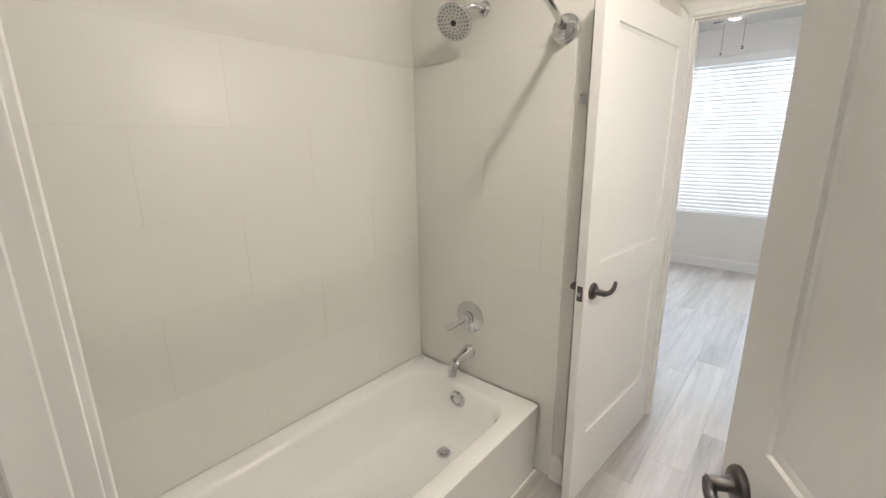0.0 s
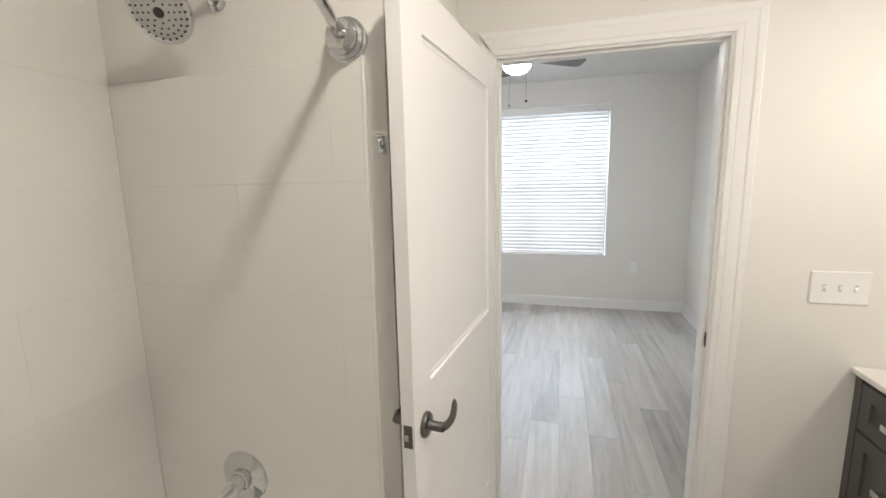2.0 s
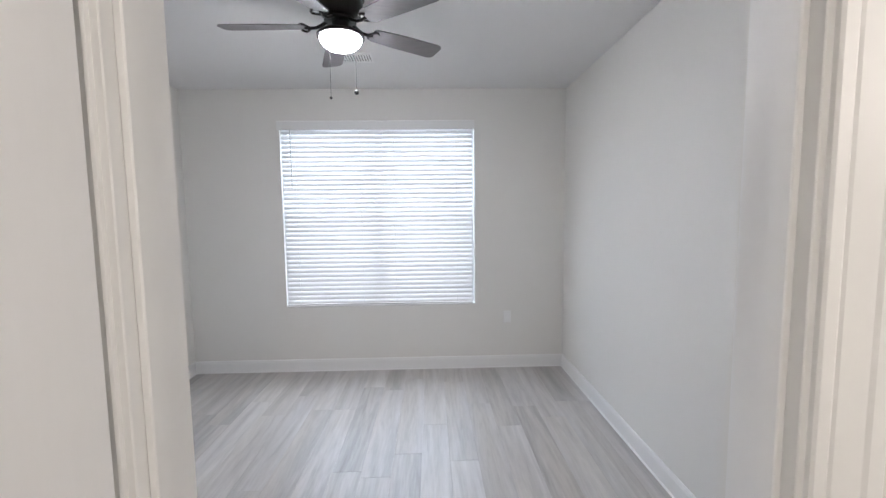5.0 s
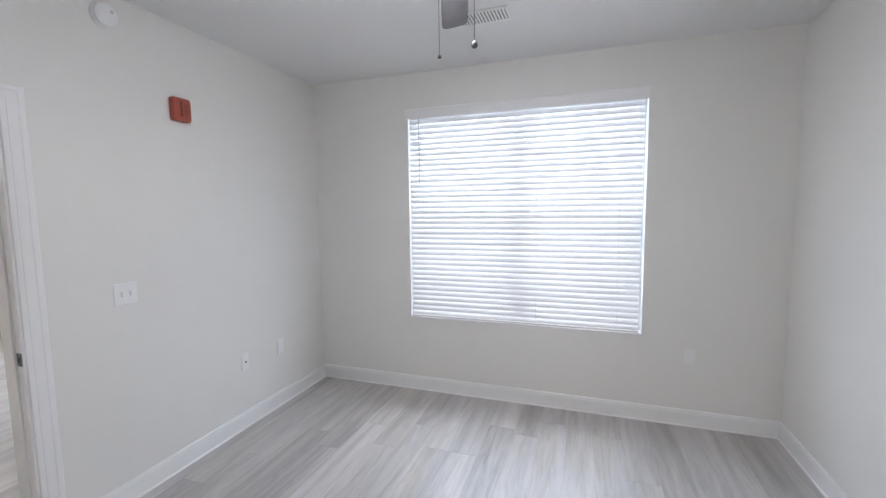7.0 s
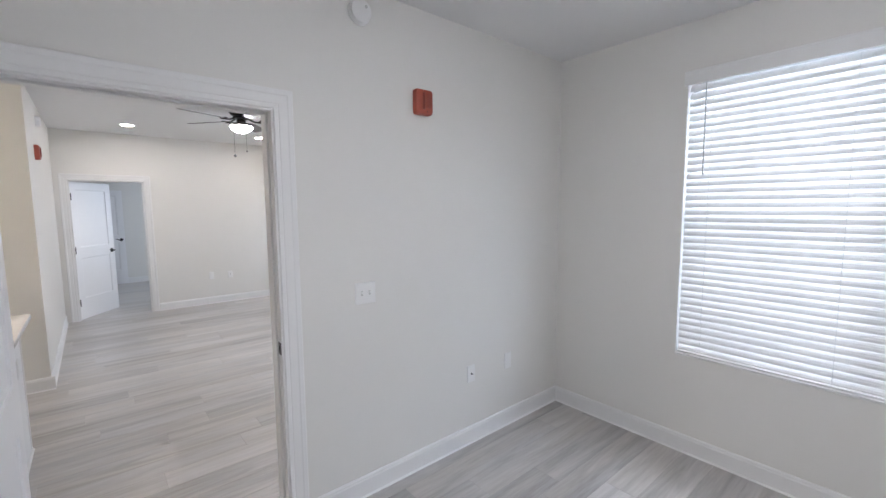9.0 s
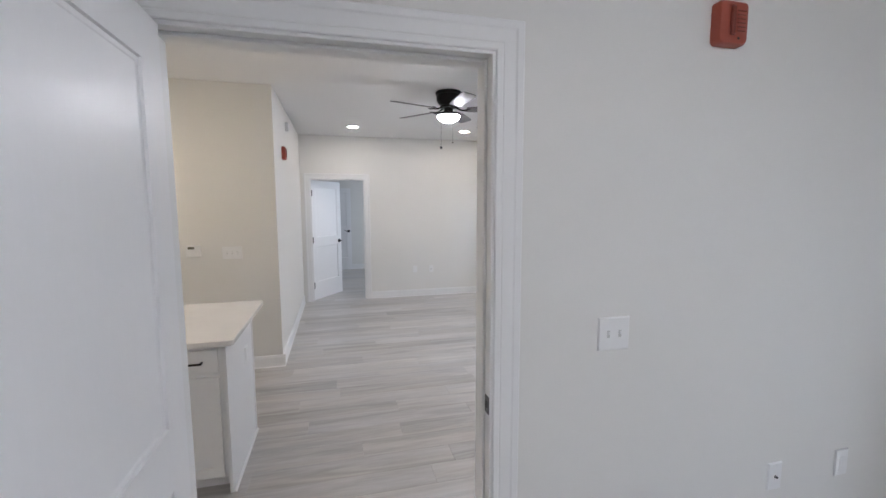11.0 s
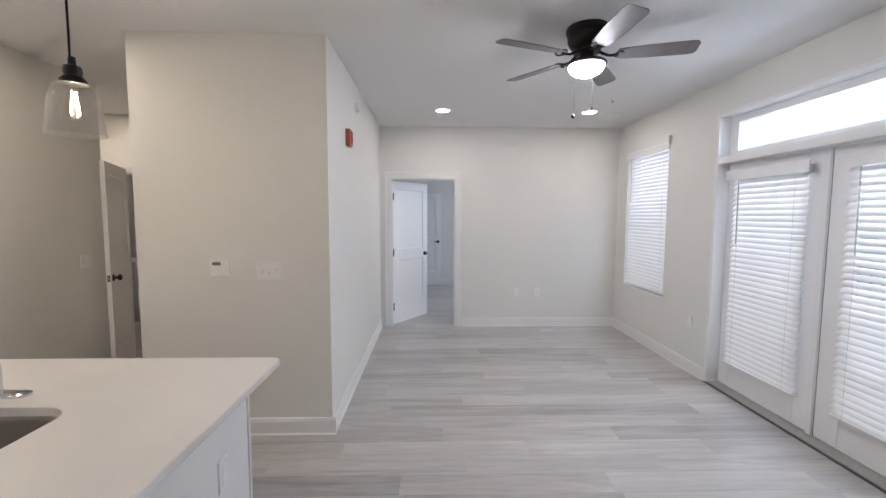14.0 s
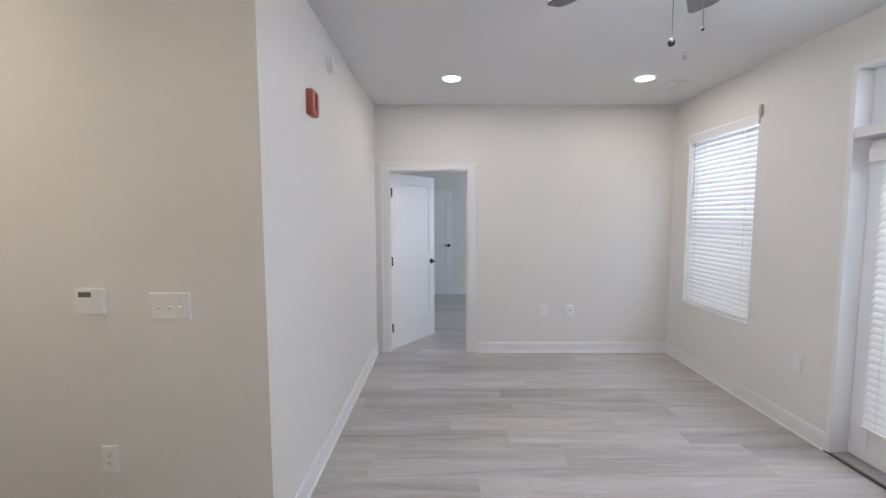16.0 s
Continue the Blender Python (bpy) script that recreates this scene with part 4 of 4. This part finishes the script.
# ---- ceiling fans ----
def ceiling_fan(m, base_angle, chains, label):
    """A hugger fan, hung from z = 0 at the ceiling downwards."""
    e = thing("ceiling_fan", m, label, "ceiling fan")
    bm = bmesh.new()
    lathe(bm, ((0.128, 0), (0.132, -0.008), (0.13, -0.03), (0.117, -0.034), (0.122, -0.045), (0.12, -0.085), (0.1, -0.118), (0.07, -0.13), (0.05, -0.135)), 48)
    part("motor_housing", bm, BRONZE, e, "dark bronze motor housing", True)
    bm = bmesh.new()
    lathe(bm, ((0.05, -0.134), (0.085, -0.14), (0.085, -0.152), (0.046, -0.158), (0.046, -0.195), (0.06, -0.2)), 40)
    part("hub", bm, BRONZE, e, "", True)
    bm = bmesh.new()
    lathe(bm, ((0.05, -0.198), (0.118, -0.212), (0.126, -0.222), (0.124, -0.234), (0.112, -0.236)), 48)
    kit = part("light_fitter", bm, BRONZE, e, "dark bronze light rim", True)
    bm = bmesh.new()
    lathe(bm, [(0.111 * math.cos(a), -0.232 - 0.068 * math.sin(a)) for a in [radians(90 * i / 12) for i in range(13)]], 48)
    part("glass_bowl", bm, BOWL, kit, "lit frosted glass bowl", True)
    for k in range(5):
        rot = Matrix.Rotation(radians(base_angle + 72 * k), 4, "Z")
        bm = bmesh.new()
        pts = [rot @ Vector(p) for p in ((0.07, 0, -0.146), (0.1, 0.0, -0.165), (0.13, 0, -0.178), (0.165, 0, -0.18), (0.19, 0, -0.176))]
        tube(bm, pts, (0.01, 0.009, 0.008, 0.009, 0.008), 10)
        for sgn in (-1, 1):
            sc = [rot @ Vector((0.165 + 0.05 * u, sgn * (0.012 + 0.035 * math.sin(u * 2.6)), -0.179 + 0.003 * u)) for u in (0, 0.25, 0.5, 0.75, 1.0)]
            tube(bm, sc, 0.006, 8)
        arm = part("blade_arm", bm, BRONZE, e, "scrolled dark bronze blade arm", True)
        bm = bmesh.new()
        tiltm = rot @ Matrix.Translation((0, 0, -0.172)) @ Matrix.Rotation(radians(-12), 4, "X")
        outline = [(0.185, -0.042), (0.2, -0.052), (0.36, -0.064), (0.6, -0.068), (0.625, -0.06), (0.637, -0.042), (0.637, 0.042), (0.625, 0.06), (0.6, 0.068), (0.36, 0.064), (0.2, 0.052), (0.185, 0.042)]
        loft(bm, [[tiltm @ Vector((x, y, z)) for x, y in outline] for z in (-0.003, 0.003)], True, True)
        part("blade", bm, BLADE, e, "grey-brown wooden fan blade")
    for dx, dy, z, r in chains:
        bm = bmesh.new()
        tube(bm, ((dx, dy, -0.2), (dx, dy, z + r)), 0.0014, 6)
        c = part("pull_chain", bm, BRONZE, e)
        bm = bmesh.new()
        lathe(bm, ((0, r * 1.25), (r * 0.75, r * 0.75), (r, 0), (r * 0.75, -r * 0.75), (0, -r * 1.1)), 14, Matrix.Translation((dx, dy, z)))
        part("chain_pull", bm, DARK, c, "small black chain pull", True)
    return e


ceiling_fan(pose(0.33, 2.73, H), 35, ((0.075, 0.01, -0.512, 0.013), (-0.06, -0.01, -0.545, 0.008)), "dark bronze five-blade ceiling fan with lit bowl in the bedroom")
ceiling_fan(pose(-4.49, 2.88, H), 2, ((0.01, -0.08, -0.55, 0.014), (-0.02, 0.05, -0.49, 0.007)), "dark bronze five-blade ceiling fan with lit bowl in the living room")


# ---- ceiling fittings ----
def can_light(x, y, lens=CAN):
    e = thing("recessed_light", pose(x, y, H), "lit round recessed ceiling light with white trim", "ceiling light", "recessed lights")
    bm = bmesh.new()
    lathe(bm, ((0.092, 0), (0.09, -0.005), (0.075, -0.008), (0.068, -0.004)), 40)
    part("trim_ring", bm, PLASTIC, e, "", True)
    bm = bmesh.new()
    lathe(bm, ((0.069, -0.0045), (0.03, -0.006), (0, -0.0062)), 32)
    part("lens", bm, lens, e, "lit white lens", True)


# the last two are unseen, added to brighten the laundry and the closet
for cx, cy in ((-6.6, 2.02), (-6.61, 3.7), (-8.3, -1.2), (0.95, -2.15)):
    can_light(cx, cy)
# the middle one is unseen, added to brighten the kitchen side
for cx, cy in ((-4.16, -0.61), (-2.6, -0.61), (-6.25, -1.78)):
    can_light(cx, cy, CAN_WARM)


def ceiling_vent(x0, x1, y0, y1, along_x, label):
    e = thing("ceiling_vent", pose(x0, y0, H), label, "air vent")
    w, d = x1 - x0, y1 - y0
    # dark sheet in place of the shaded duct behind the louvres
    part("gap_shade", box(0.006, w - 0.006, 0.006, d - 0.006, -0.003, -0.001), DARK, e)
    for a, b, c, dd in ((0, w, 0, 0.018), (0, w, d - 0.018, d), (0, 0.018, 0.018, d - 0.018), (w - 0.018, w, 0.018, d - 0.018)):
        part("frame", box(a, b, c, dd, -0.009, -0.0005, bevel=0.002), PLASTIC, e)
    span = w if along_x else d
    n = max(4, int(span / 0.022))
    for i in range(n):
        q = 0.02 + (span - 0.04) * (i + 0.5) / n
        s = box(q - 0.0065, q + 0.0065, 0.018, d - 0.018, -0.0075, -0.004) if along_x else box(0.018, w - 0.018, q - 0.0065, q + 0.0065, -0.0075, -0.004)
        part("slat", s, PLASTIC, e)


ceiling_vent(0.06, 0.38, 3.57, 3.75, True, "white louvred supply vent in the bedroom ceiling")
ceiling_vent(-6.96, -6.65, 3.96, 4.12, False, "white louvred supply vent in the living room ceiling")
ceiling_vent(-6.5, -6.2, -0.95, -0.75, True, "white louvred vent in the hall ceiling")


def sprinkler(x, y):
    e = thing("sprinkler", pose(x, y, H), "small white fire sprinkler on the ceiling", "sprinkler")
    bm = bmesh.new()
    lathe(bm, ((0.034, 0), (0.032, -0.005), (0.014, -0.01)), 24)
    part("escutcheon", bm, PLASTIC, e, "", True)
    bm = bmesh.new()
    lathe(bm, ((0.009, -0.009), (0.009, -0.03), (0.016, -0.036), (0.016, -0.039), (0, -0.04)), 16)
    part("head", bm, CHROME, e, "", True)


sprinkler(-6.06, 3.73)


def pendant():
    e = thing("pendant_lamp", pose(-3.225, 0.705, H - 0.03), "clear glass pendant lamp with dark socket over the island", "pendant lamp")
    bm = bmesh.new()
    lathe(bm, ((0.06, 0.03), (0.06, 0.018), (0.045, 0.008), (0.008, 0.004)), 32)
    part("canopy", bm, BRONZE, e, "", True)
    bm = bmesh.new()
    tube(bm, [(0.006 * math.sin(i * 1.1), 0.006 * math.cos(i * 0.9) - 0.006, 0.01 - i * 0.0655) for i in range(11)], 0.0035, 8)
    part("cord", bm, BLACK, e, "black cord")
    bm = bmesh.new()
    lathe(bm, ((0.0103, -0.6392), (0.0120, -0.6658), (0.0241, -0.6696), (0.0275, -0.6848), (0.0241, -0.7000), (0.0292, -0.7038), (0.0378, -0.7137), (0.0396, -0.7266), (0.0172, -0.7281)), 32)
    part("socket", bm, BLACK, e, "dark metal socket cap", True)
    bm = bmesh.new()
    lathe(bm, ((0.0378, -0.7213), (0.0533, -0.7319), (0.0636, -0.7532), (0.0714, -0.7912), (0.0774, -0.8520), (0.0813, -0.8862), (0.0830, -0.8900), (0.0813, -0.8923), (0.0748, -0.8520), (0.0692, -0.7912), (0.0615, -0.7547), (0.0516, -0.7342), (0.0378, -0.7236)), 48)
    s = part("glass_shade", bm, SHADE_GLASS, e, "clear bell-shaped glass shade", True)
    s.visible_shadow = False
    bm = bmesh.new()
    lathe(bm, ((0.0112, -0.7281), (0.0120, -0.7456), (0.0172, -0.7646), (0.0241, -0.7912), (0.0258, -0.8102), (0.0189, -0.8330), (0.0000, -0.8421)), 24)
    b = part("bulb", bm, clear("bulb_glass", (1.0, 0.97, 0.9), 0.04), e, "clear filament bulb", True)
    b.visible_shadow = False
    bm = bmesh.new()
    for k in range(4):
        a = k * math.pi / 2
        tube(bm, ((0.004 * math.cos(a), 0.005 * math.sin(a), -0.76), (0.013 * math.cos(a), 0.013 * math.sin(a), -0.82)), 0.0022, 6)
    part("filament", bm, BULB, b, "glowing filament")


pendant()


# ---- kitchen island ----
def bar_pull(parent, x, y, z, length, upright):
    bm = bmesh.new()
    h = length / 2
    if upright:
        bx(bm, x + 0.024, x + 0.034, y - 0.005, y + 0.005, z - h, z + h, bevel=0.0015)
        for q in (-1, 1):
            bx(bm, x, x + 0.026, y - 0.005, y + 0.005, z + q * (h - 0.005) - 0.005, z + q * (h - 0.005) + 0.005, bevel=0.001)
    else:
        bx(bm, x + 0.024, x + 0.034, y - h, y + h, z - 0.005, z + 0.005, bevel=0.0015)
        for q in (-1, 1):
            bx(bm, x, x + 0.026, y + q * (h - 0.005) - 0.005, y + q * (h - 0.005) + 0.005, z - 0.005, z + 0.005, bevel=0.001)
    return part("handle", bm, BLACK, parent, "black bar handle")


def base_cabinet(y0, y1, doors, label, pull_drawer=True):
    x0, x1, top = -3.4, -2.745, 0.865
    e = thing("base_cabinet", pose(x1, y0, 0), label, "kitchen cabinet", "island cabinets")
    w = y1 - y0
    part("body", box(x0 - x1, 0, 0.0005, w - 0.0005, 0.1, top if pull_drawer else 0.65, bevel=0.001), CABINET, e)
    if not pull_drawer:
        part("front_rail", box(-0.02, 0, 0.0005, w - 0.0005, 0.6505, top, bevel=0.001), CABINET, e)
    part("toe_kick", box(x0 - x1, -0.07, 0.0005, w - 0.0005, 0.0, 0.099), CABINET, e)
    m0, m1 = 0.018, w - 0.022
    d = part("drawer", box(0.0005, 0.0195, m0, m1, 0.715, 0.842, bevel=0.003), CABINET, e)
    if pull_drawer:
        bar_pull(d, 0.019, w / 2, 0.778, 0.15, False)
    step = (m1 - m0) / doors
    for i in range(doors):
        a, b = m0 + i * step + (0.002 if i else 0), m0 + (i + 1) * step - (0.002 if i < doors - 1 else 0)
        dr = part("door", shaker(0.0005, 0.0205, a, b, 0.115, 0.69, 0.055), CABINET, e)
        hy = a + 0.028 if (doors == 1 or i == 1) else b - 0.028
        bar_pull(dr, 0.02, hy, 0.59, 0.15, True)
    return e


base_cabinet(0.795, 1.135, 1, "white island cabinet with one drawer over one door")
base_cabinet(-0.14, 0.792, 2, "white island sink cabinet with false front over two doors", False)
base_cabinet(-0.6, -0.143, 1, "white island cabinet with one wide door", True)


def island_panels():
    e = thing("island_end_panel", pose(-2.745, 1.1365, 0), "white painted end panel of the kitchen island", "cabinet panel")
    part("panel", box(-0.655, 0.02, 0, 0.018, 0.0, 0.865, bevel=0.001), CABINET, e)
    part("corner_trim", box(-0.672, -0.6555, -0.01, 0.024, 0.0, 0.865, bevel=0.002), CABINET, e)
    part("shoe", box(-0.672, 0.02, 0.0185, 0.034, 0.0, 0.02, bevel=0.004), TRIM, e)
    outlet_plate(pose(-3.2, 1.1545, 0.64, 0, 0, NORTH), "white outlet plate on the island end panel", "blank")
    e = thing("island_back_panel", pose(-3.4005, -0.6, 0), "white painted back panel of the kitchen island", "cabinet panel")
    part("panel", box(-0.016, -0.0005, 0, 1.725, 0, 0.865, bevel=0.001), CABINET, e)


island_panels()


def island_top():
    x0, x1, y0, y1, z0, z1 = -3.67, -2.695, -0.64, 1.2, 0.866, 0.898
    e = thing("island_countertop", pose(0, 0, 0), "white quartz island countertop with undermount sink cutout", "countertop")
    bm = bmesh.new()
    cx, cy, hx, hy = (x0 + x1) / 2, (y0 + y1) / 2, (x1 - x0) / 2, (y1 - y0) / 2
    s = (-2.985, 0.3, 0.195, 0.385)
    loops = [rrect(*s, 0.1, z0), rrect(cx, cy, hx - 0.003, hy - 0.003, 0.03, z0), rrect(cx, cy, hx, hy, 0.03, z0 + 0.004), rrect(cx, cy, hx, hy, 0.03, z1 - 0.004), rrect(cx, cy, hx - 0.004, hy - 0.004, 0.03, z1),
             rrect(s[0], s[1], s[2] + 0.003, s[3] + 0.003, 0.1, z1), rrect(*s, 0.1, z1 - 0.003), rrect(*s, 0.1, z0)]
    loft(bm, loops)
    part("slab", bm, QUARTZ, e)
    e = thing("kitchen_sink", pose(s[0], s[1], z0), "brushed stainless undermount kitchen sink", "sink")
    bm = bmesh.new()
    loops = [rrect(0, 0, 0.215, 0.405, 0.1, -0.002), rrect(0, 0, 0.197, 0.387, 0.1, -0.001), rrect(0, 0, 0.19, 0.38, 0.1, -0.02), rrect(0, 0, 0.182, 0.37, 0.1, -0.16), rrect(0, 0, 0.16, 0.35, 0.1, -0.19), rrect(0, 0, 0.04, 0.2, 0.04, -0.2)]
    loft(bm, loops, False, True)
    part("bowl", bm, STEEL, e, "", True)
    bm = bmesh.new()
    lathe(bm, ((0.045, 0), (0.043, 0.003), (0.03, 0.001), (0, 0.001)), 24, Matrix.Translation((0, 0, -0.199)))
    part("drain", bm, CHROME, e, "", True)


island_top()


def faucet():
    e = thing("kitchen_faucet", pose(-3.275, 0.31, 0.898), "chrome single-lever kitchen faucet on an oval base", "faucet")
    bm = bmesh.new()
    loft(bm, [rrect(0, 0, 0.03, 0.128, 0.03, 0.0005), rrect(0, 0, 0.03, 0.128, 0.03, 0.007), rrect(0, 0, 0.025, 0.122, 0.025, 0.011)], True, True)
    part("base_plate", bm, CHROME, e, "", True)
    bm = bmesh.new()
    lathe(bm, ((0.027, 0.01), (0.025, 0.03), (0.025, 0.1), (0.021, 0.118), (0.0, 0.125)), 28)
    part("body", bm, CHROME, e, "", True)
    bm = bmesh.new()
    pts, rad = [], []
    for i in range(13):
        u = i / 12
        pts.append((0.03 * u * 2.2, -0.015 - 0.2 * u, 0.04 + 0.1 * math.sin(min(1, u * 1.12) * 2.45)))
        rad.append(0.0165 - 0.004 * u)
    pts.append((0.068, -0.222, 0.052))
    rad.append(0.0135)
    tube(bm, pts, rad, 16)
    part("spout", bm, CHROME, e, "", True)
    bm = bmesh.new()
    tube(bm, ((0, 0, 0.118), (-0.012, -0.012, 0.14), (-0.028, -0.03, 0.165), (-0.045, -0.06, 0.185)), (0.018, 0.013, 0.008, 0.0075), 12)
    part("lever", bm, CHROME, e, "", True)


faucet()


# ---- pantry and laundry ----
def pantry_shelf(z):
    e = thing("wire_shelf", pose(-4.69, -1.84, z), "white wire pantry shelf", "shelf", "pantry shelves")
    for i in range(5):
        bm = bmesh.new()
        tube(bm, ((0.0, 0.02 + 0.09 * i, 0), (1.48, 0.02 + 0.09 * i, 0)), 0.004, 6)
        part("wire", bm, PLASTIC, e)
    part("lip", box(0, 1.48, 0.385, 0.393, -0.03, 0.004), PLASTIC, e)


for z in (0.6, 0.98, 1.36, 1.72):
    pantry_shelf(z)


def laundry_cabinet():
    e = thing("laundry_cabinet", pose(-8.1, -3.0, 0), "low white cabinet in the room past the hall", "cabinet")
    part("body", box(-0.3, 0.3, 0, 0.9, 0, 0.84, bevel=0.004), CABINET, e)
    part("top", box(-0.32, 0.32, 0, 0.92, 0.8405, 0.875, bevel=0.004), QUARTZ, e)
    for z in (0.1, 0.46):
        part("drawer", box(0.3005, 0.318, 0.02, 0.88, z, z + 0.34, bevel=0.003), CABINET, e)


laundry_cabinet()


# ---- tiles of the tub surround ----
def tiles():
    e = thing("tile_surround", pose(0, 0, 0), "large glossy off-white tiles around the tub", "tiles", kind="structure")
    part("grout_bed", box(-0.5895, -0.5793, -1.4145, 0.1095, 0.37, 1.885), GROUT, e)
    part("grout_bed", box(-0.579, 0.232, 0.0993, 0.1095, 0.37, 1.885), GROUT, e)
    part("grout_bed", box(-0.584, 0.24, -1.4145, -1.4095, 0.37, 1.885), GROUT, e)
    part("edge_trim", box(0.2325, 0.24, 0.0965, 0.1095, 0.0, 1.888, bevel=0.002), TRIM, e)
    part("tile_apron", box(0.17, 0.232, 0.102, 0.1095, 0.0, 0.3695), TILE, e)
    rows = [0.371, 0.69, 0.99, 1.29, 1.59, 1.884]
    g = 0.0004
    for i, (a, b) in enumerate(zip(rows, rows[1:])):
        cuts = [-1.409] + ([-1.1, -0.5] if i % 2 else [-0.8, -0.2]) + [0.1]
        for p, q in zip(cuts, cuts[1:]):
            part("tile", box(-0.5845, -0.5785, p + g, q - g, a + g, b - g, bevel=0.0008), TILE, e)
        cuts = [-0.5765] + ([-0.16] if i % 2 else [0.14]) + [0.2315]
        for p, q in zip(cuts, cuts[1:]):
            part("tile", box(p + g, q - g, 0.0985, 0.1045, a + g, b - g, bevel=0.0008), TILE, e)
            part("tile", box(p + g, q - g, -1.4095, -1.4035, a + g, b - g, bevel=0.0008), TILE, e)


tiles()


# ---- floor planks ----
def floor():
    slab = structure("floor", box(-11.1, 2.41, -3.3, W + 0.16, -0.12, 0.0), CONCRETE, "grey wood-look vinyl plank floor", "floor")
    rooms = ((-7.592, 2.11, -1.235, W), (-0.59, 2.27, -1.53, 0.985), (-9.1, -5.8, -3.2, -1.235), (-11.0, -7.592, 0.3, W), (0.2, 1.7, -2.7, -1.53), (-4.7, -3.2, -1.85, -1.235))
    pw, pl, g, th = 0.18, 1.22, 0.0003, 0.012
    rng = random.Random(4)
    full = {}

    def plank_mesh(w, ln):
        key = (round(w, 3), round(ln, 3))
        if key not in full:
            bm = bmesh.new()
            c = 0.0006
            loft(bm, [[Vector((sx * (w / 2 - i), sy * (ln / 2 - i), z)) for sx, sy in ((-1, -1), (1, -1), (1, 1), (-1, 1))] for i, z in ((0, 0.0005), (0, th - c), (c, th))], False, True)
            full[key] = mesh_of("plank", bm, PLANK)
        return full[key]
    count, rest, used = 0, bmesh.new(), []
    for rx0, rx1, ry0, ry1 in rooms:
        i0, i1 = math.floor(rx0 / pw), math.ceil(rx1 / pw)
        for i in range(i0, i1):
            xa, xb = max(rx0, i * pw), min(rx1, (i + 1) * pw)
            if xb - xa < 0.004:
                continue
            y = -4.0 + random.Random(i * 7 + 3).uniform(0, pl)
            while y < ry1:
                ya, yb = max(ry0, y), min(ry1, y + pl)
                y += pl
                if yb - ya < 0.01:
                    continue
                cx, cy = (xa + xb) / 2, (ya + yb) / 2
                if any(u0 < cx < u1 and v0 < cy < v1 for u0, u1, v0, v1 in used):
                    continue
                near = (cx > -7.6 and cy > 0.9 and not (cx < -4.75 and cy < 1.1)) or (cx > -0.6 and cy > -1.4)
                if near and count < 330:
                    p = new("plank", plank_mesh(xb - xa - 2 * g, yb - ya - 2 * g))
                    p.parent = slab
                    p.location = (cx, cy, 0)
                    count += 1
                else:
                    bx(rest, xa + g, xb - g, ya + g, yb - g, 0.0005, th)
        used.append((rx0, rx1, ry0, ry1))
    tagged(part("planks_beyond", rest, PLANK, slab, "grey vinyl planks of the farther rooms"), kind="stuff")


floor()
